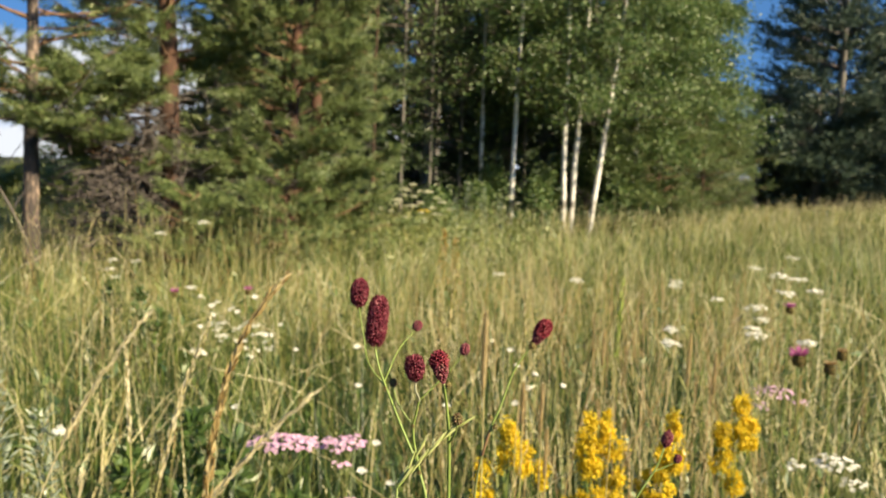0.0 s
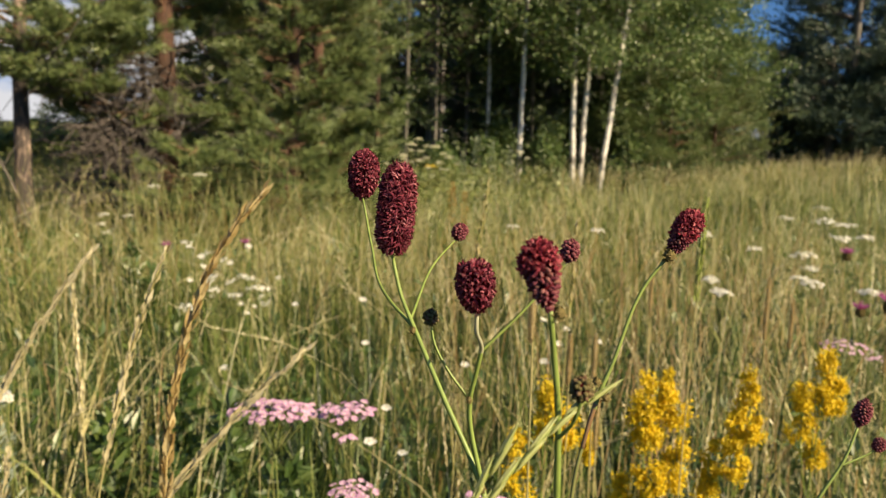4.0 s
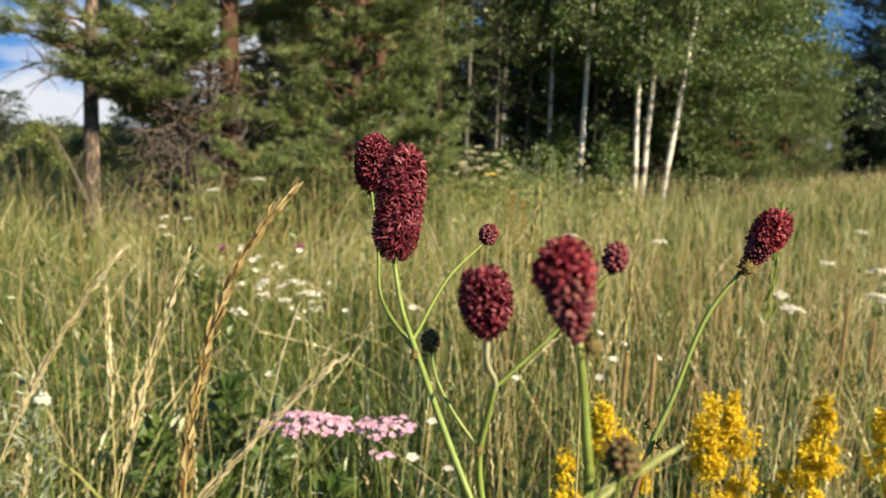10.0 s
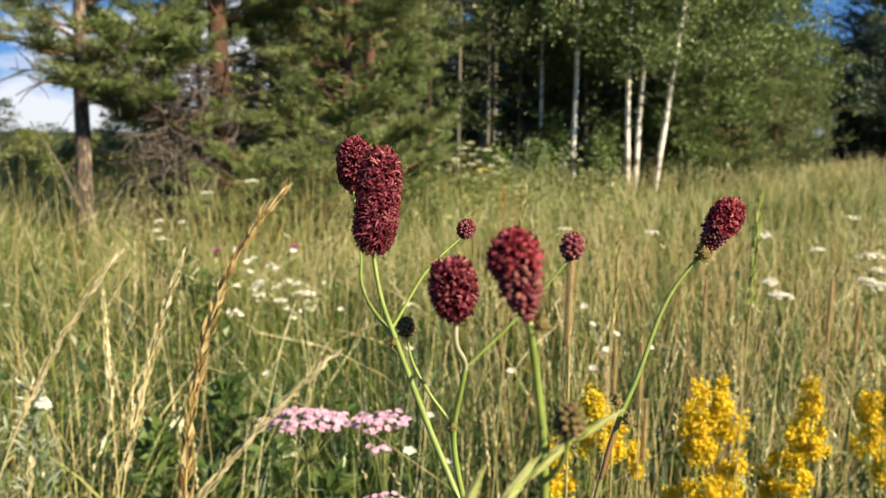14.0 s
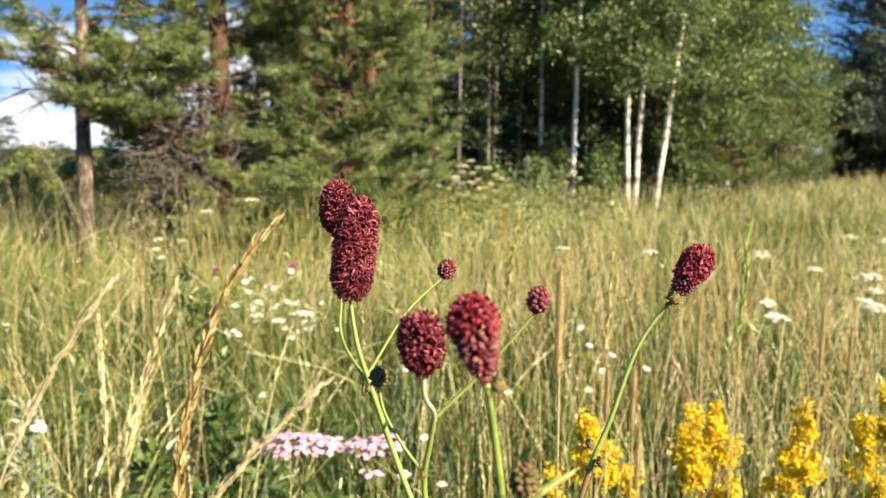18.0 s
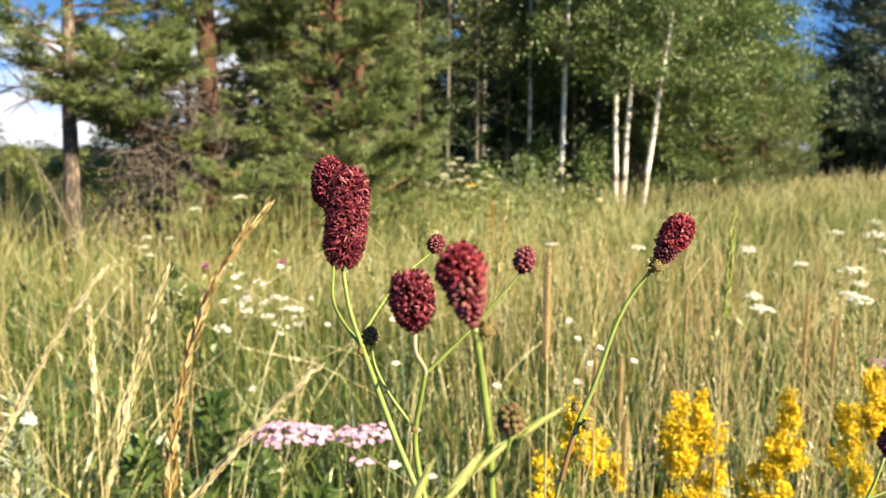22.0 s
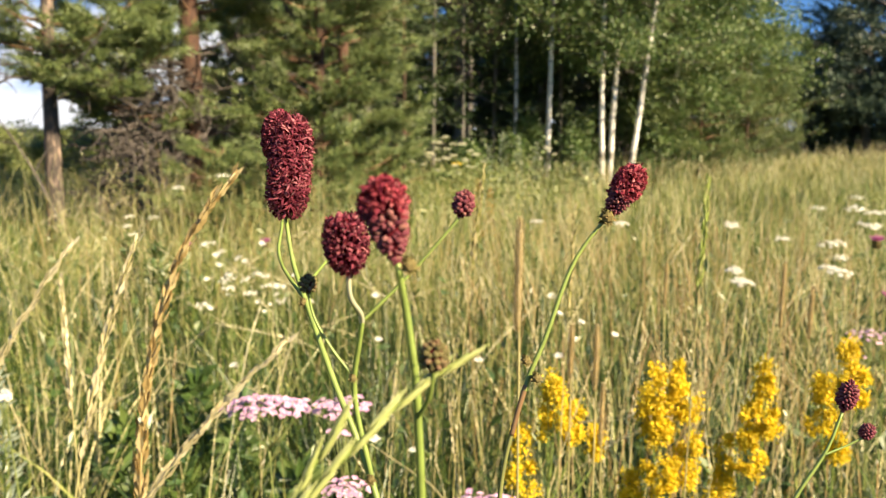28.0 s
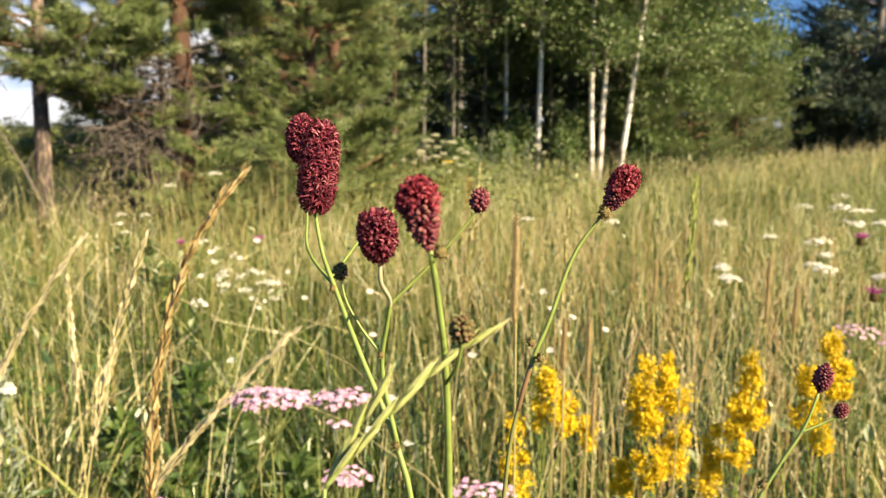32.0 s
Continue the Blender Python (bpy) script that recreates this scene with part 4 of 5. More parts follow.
stalk_layer("grass_stalks", "tan brown ripe grass stalks with dense narrow ears", 1300, 1.2, 3.6, (0.38, 0.62), (0.02, 0.30), 318, [M_TAN, M_TAN], ear=(0.74, 24, 0.009, 0.36, 0.28), keep=tan_patch)
stalk_layer("grass_stalks", "green grass stalks with narrow pale ears", 2100, 1.0, 4.5, (0.36, 0.64), (0.03, 0.35), 312, [M_STRAW, M_GREENEAR], keep=lambda x, y: even(x, y) * open_left(x, y))
stalk_layer("grass_stalks", "yellowing grass stalks with pale ears farther off", 4200, 4.2, 10.0, (0.34, 0.56), (0.03, 0.6), 313, [M_GREENEAR, M_STRAW], ear=(0.82, 8, 0.010, 0.35, 0.3), keep=even, sides=2)
stalk_layer("grass_stalks", "pale ripe grass ears over the far meadow", 6000, 10.0, 24.0, (0.30, 0.50), (0.03, 0.5), 314, [M_GREENEAR, M_STRAW], ear=(0.8, 5, 0.011, 0.4, 0.3), keep=even, sides=2)


stalk_layer("grass_stalks", "tall thin grass stalks in front of the pines", 1200, 2.8, 5.2, (0.45, 0.72), (0.05, 0.6), 316, [M_STRAW, M_GREENEAR], ear=(0.82, 10, 0.010, 0.33, 0.3), keep=lambda x, y: np.where(x < -0.5, 0.55, 0.06))
stalk_layer("grass_stalks", "tall feathery pale grass panicles over the open meadow", 7600, 3.2, 15.0, (0.44, 0.66), (0.05, 0.6), 317, [M_STRAW, M_WISP], ear=(0.66, 14, 0.012, 0.22, 0.55), keep=lambda x, y: np.where(x > 0.04 * y, 0.9, 0.12) * (0.4 + 0.6 * clumped(0.5 * x, 0.5 * y)), sides=2)
stalk_layer("grass_stalks", "bleached dry grass stalks leaning and crossing close by", 390, 0.95, 3.6, (0.40, 0.68), (0.10, 0.8), 315, [M_PALE, M_PALE], ear=(0.78, 22, 0.009, 0.35, 0.25), radius=0.0011, keep=lambda x, y: np.where(x < 0.1, 0.9, 0.45) * open_left(x, y))


def broad_herbs():
    """Low broad herb leaves between the grass."""
    rng = np.random.default_rng(320)
    x, y = scatter(7000, 0.9, 5.0, rng)
    n = len(x)
    p = np.stack([x, y, ground_z(x, y) + rng.uniform(0.05, 0.34, n)], -1)
    V, F = husks(p, unit(rng.normal(size=(n, 3)) + [0, 0, 0.4]), rng.uniform(0.02, 0.055, n), rng.uniform(0.008, 0.022, n), unit(rng.normal(size=(n, 3)) + [0, 0, 1]))
    tagged(new("meadow_herbs", np_mesh("meadow_herbs", [(V, F)], M_BROADLEAF, False)), "small dark green herb leaves among the grass", "herbs", kind="stuff")


broad_herbs()


def edge_herbs():
    """Taller leafy herbs along the foot of the wood."""
    rng = np.random.default_rng(321)
    n = 4000
    x, y = rng.uniform(-1.5, 0.85, n), rng.uniform(5.6, 9.6, n)
    stemx, stemy = np.round(x * 7) / 7 + rng.normal(0, 0.05, n), np.round(y * 5) / 5 + rng.normal(0, 0.05, n)
    p = np.stack([stemx, stemy, ground_z(stemx, stemy) + rng.uniform(0.1, 0.58, n) * (0.6 + 0.4 * clumped(2 * stemx, 2 * stemy))], -1)
    V, F = husks(p, unit(rng.normal(size=(n, 3)) + [0, 0, 0.5]), rng.uniform(0.04, 0.09, n), rng.uniform(0.012, 0.032, n), unit(rng.normal(size=(n, 3)) + [0, 0, 1]))
    tagged(new("edge_herbs", np_mesh("edge_herbs", [(V, F)], M_BUSH, False)), "leafy green herbs at the foot of the wood", "herbs", kind="stuff")


edge_herbs()


# ---- great burnet ----
def burnet_head(base, top, radius, open_from, open_to, seed, shape="oval", taper=0.0):
    """A burnet flower head: dark core, packed florets, closed as buds or open with stamens."""
    rng = np.random.default_rng(seed)
    a, b = np.array(base, float), np.array(top, float)
    a, b = a + 0.03 * (b - a), b - 0.05 * (b - a)
    axis, L = unit(b - a), np.linalg.norm(b - a)
    u = unit(np.cross(axis, [0.3, 1, 0.1]))
    w = np.cross(axis, u)
    prof = lambda s: radius * (1.0 - taper * (1 - s)) * np.clip(1 - np.abs((2 * s - 1) * (0.97 if shape == "long" else 0.96)) ** (4.5 if shape == "long" else 3.4 if taper else 2.3), 0, 1) ** 0.5
    s = np.linspace(0, 1, 14)
    small = radius < 0.0035
    pitch, rise = (0.00125, 0.0008) if small else (0.00152, 0.0014)
    base_r = lambda q: np.maximum(prof(q) - rise * 1.05, 0.0004)
    core = tubes((a + axis * L * s[:, None])[None], (base_r(s) * 0.97)[None], 14)
    n = int(1.12 * L * radius * 2 * np.pi / pitch ** 2)
    k = np.arange(n) + 0.5
    sf = np.clip(k / n + rng.normal(0, 0.10, n) * pitch / L, 0.005, 0.995)
    ang = k * 2.39996 + rng.normal(0, 0.10, n)
    slope = (prof(np.clip(sf + 0.03, 0, 1)) - prof(np.clip(sf - 0.03, 0, 1))) / (0.06 * L)
    out = np.cos(ang)[:, None] * u + np.sin(ang)[:, None] * w
    nrm = unit(out - axis * np.clip(slope, -2.5, 2.5)[:, None] + rng.normal(0, 0.10, (n, 3)))
    p = a + axis * (L * sf)[:, None] + out * base_r(sf)[:, None]
    is_open = (sf + rng.normal(0, 0.05, n) > open_from) & (sf < open_to)
    t1 = unit(np.cross(nrm, axis))
    t2 = np.cross(nrm, t1)
    spin = rng.uniform(0, 1.57, n)
    arr, mats = [core], [M_CORE]
    fresh = M_BURNETRED if 0 < open_from < 1 else M_BURNET
    shut = M_GREENBUD if shape == "green" else M_BURNETBUD
    m = ~is_open
    if m.any():
        grow = np.clip(base_r(sf[m]) / (0.55 * radius), 0.5, 1) * rng.uniform(0.88, 1.12, m.sum())
        arr.append(domes(p[m], nrm[m], (0.47 * pitch * grow)[:, None], (rise * grow * rng.uniform(0.9, 1.25, m.sum()))[:, None]))
        mats.append(shut)
    for q in range(4):
        tang = np.cos(spin + q * 1.5708)[:, None] * t1 + np.sin(spin + q * 1.5708)[:, None] * t2
        if is_open.any():
            m = is_open
            wide = 1.0 if shape == "long" else 1.25
            arr.append(lobes((p + tang * 0.00022)[m], (nrm + rng.normal(0, 0.16, (n, 3)))[m], tang[m], rise * rng.uniform(1.0, 1.5, m.sum()), 0.00058 * wide * rng.uniform(0.8, 1.2, m.sum()), rng.uniform(0.5, 1.6, m.sum()) * (1.0 if shape == "long" else 0.65)))
            mats.append(fresh)
            if shape == "long" or q == 0:
                far = (nrm + tang * 0.45 + rng.normal(0, 0.25, (n, 3)))[m]
                arr.append(needles(p[m] + nrm[m] * rise * 0.4, far, rng.uniform(0.0013, 0.0024, m.sum()), np.full(m.sum(), 0.00030), rng))
                mats.append(M_STAMEN)
    return np_mesh("flower_head", arr, mats, True)


def lobes(base, nrm, tang, length, width, flare):
    """Small petals that rise and then curl outwards: five triangles each."""
    nrm, tang = unit(nrm), unit(tang)
    side = np.cross(nrm, tang)
    l, h, f = length[:, None], 0.5 * width[:, None], flare[:, None]
    row = lambda up, off, half, cup: (base + nrm * l * up + tang * l * f * off, half * h * side, nrm * h * cup)
    V = []
    for up, off, half, cup in ((0.0, 0.0, 0.55, 0.0), (0.50, 0.14, 1.0, 0.30), (0.86, 0.52, 0.85, 0.45)):
        c, e, z = row(up, off, half, cup)
        V += [c - e + z, c + e + z]
    V.append(row(0.84, 1.0, 0, 0)[0])
    f = np.array([(0, 1, 3), (0, 3, 2), (2, 3, 5), (2, 5, 4), (4, 5, 6)])
    return np.stack(V, 1).reshape(-1, 3), (f[None] + (np.arange(len(base)) * 7)[:, None, None]).reshape(-1, 3)


def stem_mesh(lines, mat=M_STEM, name="stem"):
    arr = []
    for k, (pts, r0, r1) in enumerate(lines):
        n, sides = (28, 7) if k == 0 else (5, 4)
        c = curve(pts, n)
        arr.append(tubes(c[None], np.linspace(0.88 * r0, 0.88 * r1, n)[None], sides))
    return np_mesh(name, arr, [mat] * len(arr))


def knobs(spots, r, mat, name="bud"):
    arr = []
    rng = np.random.default_rng(9)
    for p in spots:
        arr.append(lathe([(0, 0.3 * r), (0.25, 0.9 * r), (0.6, r), (0.9, 0.6 * r), (1, 0.15 * r)], np.array(p) - [0, 0, r], np.array(p) + [0, 0, 1.1 * r], 8))
        d = unit(rng.normal(size=(26, 3)))
        arr.append(husks(np.array(p) + d * r * 0.8, d + rng.normal(0, 0.4, (26, 3)), np.full(26, 0.8 * r), np.full(26, 0.5 * r), unit(rng.normal(size=(26, 3)))))
    return np_mesh(name, arr, [mat] * len(arr), False)


def offset(points, origin):
    return [tuple(np.array(p) - origin) for p in points]


def burnet_plant(origin, label, stems, heads, buds=()):
    o = np.array(origin)
    root = thing("great_burnet", origin, label, "wildflower", "burnets")
    for pts, r0, r1 in stems:
        part("stem", stem_mesh([(offset(pts, o), r0, r1)]), root)
    for k, (b, t, r, f, g, shape, lab) in enumerate(heads):
        part("flower_head", burnet_head(np.array(b) - o, np.array(t) - o, r, f, g, 400 + k + int(1000 * origin[0]), shape, 0.34 if 0 < f < 0.8 else 0.0), root, lab)
    for spots, r, mat in buds:
        part("bud", knobs(offset(spots, o), r, mat), root)
    return root


GA = float(ground_z(0.15, 0.44))
burnet_a = burnet_plant((0.15, 0.44, GA), "branched great burnet with dark crimson flower heads on bare green stems", [
    ([(0.15, 0.44, GA), (0.139, 0.443, 0.40), (0.128, 0.446, 0.70), (0.1183, 0.4514, 0.7563), (0.1077, 0.4620, 0.7763), (0.0988, 0.4741, 0.7921), (0.0946, 0.4801, 0.7999), (0.0912, 0.4867, 0.8109)], 0.00107, 0.00057),
    ([(0.0988, 0.4741, 0.7921), (0.090, 0.487, 0.798), (0.0815, 0.5200, 0.8085), (0.0765, 0.5350, 0.8236)], 0.00057, 0.00041),
    ([(0.0975, 0.476, 0.794), (0.1026, 0.5253, 0.8025), (0.1089, 0.5496, 0.8069)], 0.00049, 0.00033),
    ([(0.1184, 0.4515, 0.7555), (0.1144, 0.4527, 0.7792), (0.1159, 0.4511, 0.7877), (0.1168, 0.4499, 0.7927)], 0.00074, 0.00058),
    ([(0.1168, 0.4499, 0.7927), (0.1269, 0.4520, 0.8028), (0.1374, 0.4544, 0.8148)], 0.00049, 0.00033),
    ([(0.1144, 0.4527, 0.7792), (0.1084, 0.4536, 0.7870), (0.1050, 0.4544, 0.7935), (0.1041, 0.4550, 0.7977)], 0.00041, 0.00033)], [
    ((0.0912, 0.4867, 0.8106), (0.0931, 0.4908, 0.8366), 0.0053, 0.0, 1.0, "long", "long crimson head in full flower"),
    ((0.0765, 0.5350, 0.8232), (0.0772, 0.5370, 0.8386), 0.0053, 0.0, 1.0, "oval", "oval crimson head"),
    ((0.1154, 0.4426, 0.8050), (0.1139, 0.4443, 0.8168), 0.0046, 0.0, 0.9, "oval", "short crimson head opening from above"),
    ((0.1374, 0.4544, 0.8145), (0.1387, 0.4554, 0.8207), 0.0026, 1, 0, "oval", "small closed purple bud"),
    ((0.1089, 0.5496, 0.8066), (0.1119, 0.5505, 0.8130), 0.0032, 1, 0, "oval", "small closed purple bud"),
    ((0.1041, 0.4550, 0.7974), (0.1039, 0.4556, 0.8020), 0.0023, 1, 0, "green", "tiny olive brown bud")],
    [([(0.1180, 0.4508, 0.7568)], 0.0010, M_CALYX), ([(0.0985, 0.4735, 0.7915)], 0.0010, M_CALYX), ([(0.1142, 0.4520, 0.7795)], 0.0008, M_CALYX)])
part("pale_stem", stem_mesh([(offset([(0.1167, 0.4502, 0.7922), (0.1168, 0.4496, 0.7932), (0.1153, 0.4438, 0.7997), (0.1154, 0.4426, 0.8058)], np.array([0.15, 0.44, GA])), 0.00066, 0.00060)], M_PALESTEM), burnet_a, "whitish upper stem")
GB = float(ground_z(0.145, 0.42))
burnet_plant((0.145, 0.42, GB), "great burnet on one straight stem, its head half in bud", [
    ([(0.145, 0.42, GB), (0.139, 0.419, 0.40), (0.1326, 0.4165, 0.7612), (0.1322, 0.4153, 0.7797), (0.1315, 0.4143, 0.7930), (0.1303, 0.4137, 0.8026), (0.1290, 0.4119, 0.8117)], 0.00098, 0.00066),
    ([(0.1318, 0.4150, 0.7842), (0.1344, 0.4099, 0.7902), (0.1352, 0.4077, 0.7949)], 0.00049, 0.00041)], [
    ((0.1290, 0.4119, 0.8113), (0.1257, 0.4138, 0.8250), 0.0047, 0.62, 1.0, "oval", "crimson head, opening from the top and in bud below"),
    ((0.1352, 0.4077, 0.7946), (0.1353, 0.4084, 0.8002), 0.0026, 1, 0, "green", "round greenish brown bud")],
    [([(0.1308, 0.4125, 0.8112)], 0.0013, M_CALYX)])
GC = float(ground_z(0.135, 0.485))
burnet_c = burnet_plant((0.135, 0.485, GC), "great burnet with a single leaning crimson head", [
    ([(0.1535, 0.4980, 0.7625), (0.1538, 0.4982, 0.7638), (0.1586, 0.5003, 0.7759), (0.1681, 0.5046, 0.8000), (0.1754, 0.5065, 0.8096)], 0.00098, 0.00049)], [
    ((0.1754, 0.5065, 0.8093), (0.1839, 0.5090, 0.8228), 0.0049, 0.5, 1.0, "oval", "leaning crimson head, budded below")],
    [([(0.1536, 0.4973, 0.7712)], 0.0013, M_CALYX), ([(0.1565, 0.4967, 0.7665)], 0.0014, M_CALYX), ([(0.1752, 0.5050, 0.8096)], 0.0019, M_CALYX)])
o_c = np.array([0.135, 0.485, GC])
part("stem", stem_mesh([(offset([(0.135, 0.485, GC), (0.138, 0.487, 0.40), (0.1460, 0.4917, 0.7244), (0.1483, 0.4948, 0.7437), (0.1538, 0.4982, 0.7640)], o_c), 0.00085, 0.00065)], M_OLIVE), burnet_c)
part("sheath", stem_mesh([(offset([(0.1500, 0.4958, 0.7505), (0.1518, 0.4970, 0.7575), (0.1538, 0.4982, 0.7640)], o_c), 0.00075, 0.00088)], M_DARKSTEM), burnet_c, "brown papery sheath")
GD = float(ground_z(0.205, 0.53))
burnet_plant((0.205, 0.53, GD), "lower great burnet with a dark head and a side bud", [
    ([(0.205, 0.53, GD), (0.215, 0.538, 0.45), (0.2424, 0.5493, 0.7007), (0.2504, 0.5517, 0.7136), (0.2583, 0.5540, 0.7255), (0.2636, 0.5563, 0.7384)], 0.00107, 0.00057),
    ([(0.2575, 0.5535, 0.7240), (0.2663, 0.5548, 0.7275), (0.2713, 0.5555, 0.7301)], 0.00049, 0.00041)], [
    ((0.2636, 0.5563, 0.7381), (0.2669, 0.5582, 0.7495), 0.0037, 1, 0, "oval", "dark purple closed head"),
    ((0.2705, 0.5555, 0.7290), (0.2735, 0.5560, 0.7345), 0.0028, 1, 0, "oval", "small dark bud")],
    [([(0.2428, 0.5490, 0.7050)], 0.0016, M_CALYX)])


def green_spike(label, ears_at, foot):
    """A couch-grass stalk: flattened pale green ears of overlapping spikelets, set alternately."""
    root = thing("grass_stalk", foot, label, "grass", "near green grass stalks")
    o, rng = np.array(foot), np.random.default_rng(31)
    part("stem", stem_mesh([(offset([foot, (foot[0] + 0.004, foot[1] - 0.002, 0.4), ears_at[0][0][0]], o), 0.0007, 0.0004)]), root)
    for pts, count, ln, wide in ears_at:
        c = curve(offset(pts, o), 40)
        axis = part("ear", np_mesh("ear", [tubes(c[None], np.linspace(0.00045, 0.0002, 40)[None], 5)], M_STEM), root)
        seg = np.concatenate([[0], np.cumsum(np.linalg.norm(np.diff(c, axis=0), axis=1))])
        for k in range(count):
            at = seg[-1] * (k + 0.2) / (count + 0.6)
            p = np.array([np.interp(at, seg, c[:, q]) for q in range(3)])
            t = unit(np.array([np.interp(at + 0.002, seg, c[:, q]) - np.interp(at - 0.002, seg, c[:, q]) for q in range(3)]))
            side = unit(np.cross(t, [0.1, -1, 0.2])) * (1 if k % 2 else -1)
            d = unit(t + side * rng.uniform(-0.02, 0.04) + rng.normal(0, 0.015, 3))
            l = ln * rng.uniform(0.85, 1.15)
            arr = []
            for q, (dx, r) in enumerate(((-0.00018, 0.8), (0.00020, 0.9), (0.0, 1.0))):
                b = p + side * (0.00022 + dx) + t * l * 0.13 * q + np.array([0, -0.0003 * q, 0])
                s_ = np.linspace(0, 1, 7)
                way_ = unit(d + side * dx * 90)
                arr.append(tubes((b + way_ * l * s_[:, None] * 0.92 + side * (0.04 * l * s_ ** 2)[:, None])[None], (wide * r * np.array([0.25, 0.75, 1.0, 0.95, 0.72, 0.40, 0.05]))[None], 5))
            part("spikelet", np_mesh("spikelet", arr, [M_BLADE] * 3), axis)


green_spike("pale green couch grass ears rising slantwise past the burnets", [
    ([(0.1112, 0.3955, 0.7710), (0.1201, 0.4006, 0.7809), (0.1303, 0.4067, 0.7901), (0.1406, 0.4113, 0.7969)], 8, 0.0090, 0.00046),
    ([(0.1105, 0.3985, 0.7690), (0.1169, 0.4015, 0.7811), (0.1220, 0.4034, 0.7890)], 5, 0.0080, 0.00042)], (0.098, 0.398, float(ground_z(0.098, 0.398))))


# ---- single grass stalks close by ----
def ear_stalk(label, foot, tip, ear_len, mat, spikelet, count, spread, radius=0.0009, stem_mat=M_STRAW, seed=1, width=0.32, hook=3.0, group="ripe grass stalks"):
    """A grass stalk that bends to its tip, with an ear of overlapping spikelets."""
    rng = np.random.default_rng(seed)
    foot, tip = np.array(foot, float), np.array(tip, float)
    root = thing("grass_stalk", tuple(foot), label, "grass", group)
    v = tip - foot
    s = np.linspace(0, 1, 40)[:, None]
    c = np.concatenate([v[:2] * s ** hook, v[2] * s], 1)
    part("stem", np_mesh("stem", [tubes(c[None], np.linspace(radius * 1.3, radius * 0.45, 40)[None], 6)], stem_mat), root)
    seg = np.concatenate([[0], np.cumsum(np.linalg.norm(np.diff(c, axis=0), axis=1))])
    total = seg[-1]
    s = np.linspace(total - ear_len, total - 0.002, count)
    p = np.stack([np.interp(s, seg, c[:, k]) for k in range(3)], -1)
    t = unit(np.stack([np.interp(s + 0.002, seg, c[:, k]) - np.interp(s - 0.004, seg, c[:, k]) for k in range(3)], -1))
    arr = []
    for q in range(3):
        rnd = unit(np.cross(t, rng.normal(size=(count, 3))))
        d = t + rnd * spread * rng.uniform(0.3, 1.2, (count, 1))
        ln = spikelet * rng.uniform(0.7, 1.15, count) * np.interp(np.linspace(0, 1, count), [0, 0.3, 1], [0.85, 1.1, 0.7])
        arr.append(husks(p + rnd * 0.0012, d, ln, ln * width, rnd))
    part("ear", np_mesh("ear", arr, [mat] * 3, False), root)
    return root


def gz3(x, y):
    return (x, y, float(ground_z(x, y)))


ear_stalk("golden brown grass stalk with a long loose ear", gz3(-0.092, 0.78), (-0.018, 0.785, 0.806), 0.32, M_GOLD, 0.0145, 70, 0.26, 0.0011, M_GOLD, 1, 0.33, 9.5)
ear_stalk("pale dry grass stalk arching over", gz3(-0.36, 0.90), (-0.188, 0.90, 0.743), 0.18, M_PALE, 0.0150, 24, 0.15, 0.0012, M_PALE, 2, 0.30, 3.5)
ear_stalk("pale straw grass stalk with a slim ear", gz3(-0.17, 0.80), (-0.091, 0.801, 0.76), 0.16, M_PALE, 0.0140, 22, 0.14, 0.0011, M_STRAW, 3, 0.28, 4.0)
ear_stalk("pale straw stalk leaning low with a long ear", gz3(-0.24, 0.84), (-0.003, 0.842, 0.683), 0.20, M_PALE, 0.0155, 30, 0.16, 0.0012, M_PALE, 4, 0.30, 3.0)
ear_stalk("green grass stalk with a tight upright ear", gz3(0.296, 0.91), (0.305, 0.91, 0.797), 0.085, M_BLADE, 0.010, 26, 0.16, 0.0008, M_STRAW, 5)
ear_stalk("straw grass stalk with a thin bent ear", gz3(-0.22, 0.95), (-0.245, 0.98, 0.70), 0.12, M_PALE, 0.0120, 20, 0.14, 0.0010, M_STRAW, 6)
ear_stalk("yellow grass stalk with a thin ear", gz3(0.10, 1.05), (0.135, 1.03, 0.80), 0.10, M_STRAW, 0.009, 24, 0.18, 0.0008, M_STRAW, 7)
ear_stalk("yellow grass stalk with an upright ear", gz3(0.20, 0.98), (0.215, 0.99, 0.77), 0.10, M_STRAW, 0.008, 24, 0.2, 0.0008, M_STRAW, 8)
ear_stalk("short pale grass ear among the stalks", gz3(-0.19, 0.74), (-0.155, 0.745, 0.575), 0.09, M_PALE, 0.009, 26, 0.25, 0.001, M_PALE, 9)
ear_stalk("short feathery pale grass ear", gz3(-0.26, 0.82), (-0.225, 0.83, 0.60), 0.10, M_PALE, 0.010, 28, 0.3, 0.001, M_PALE, 10)


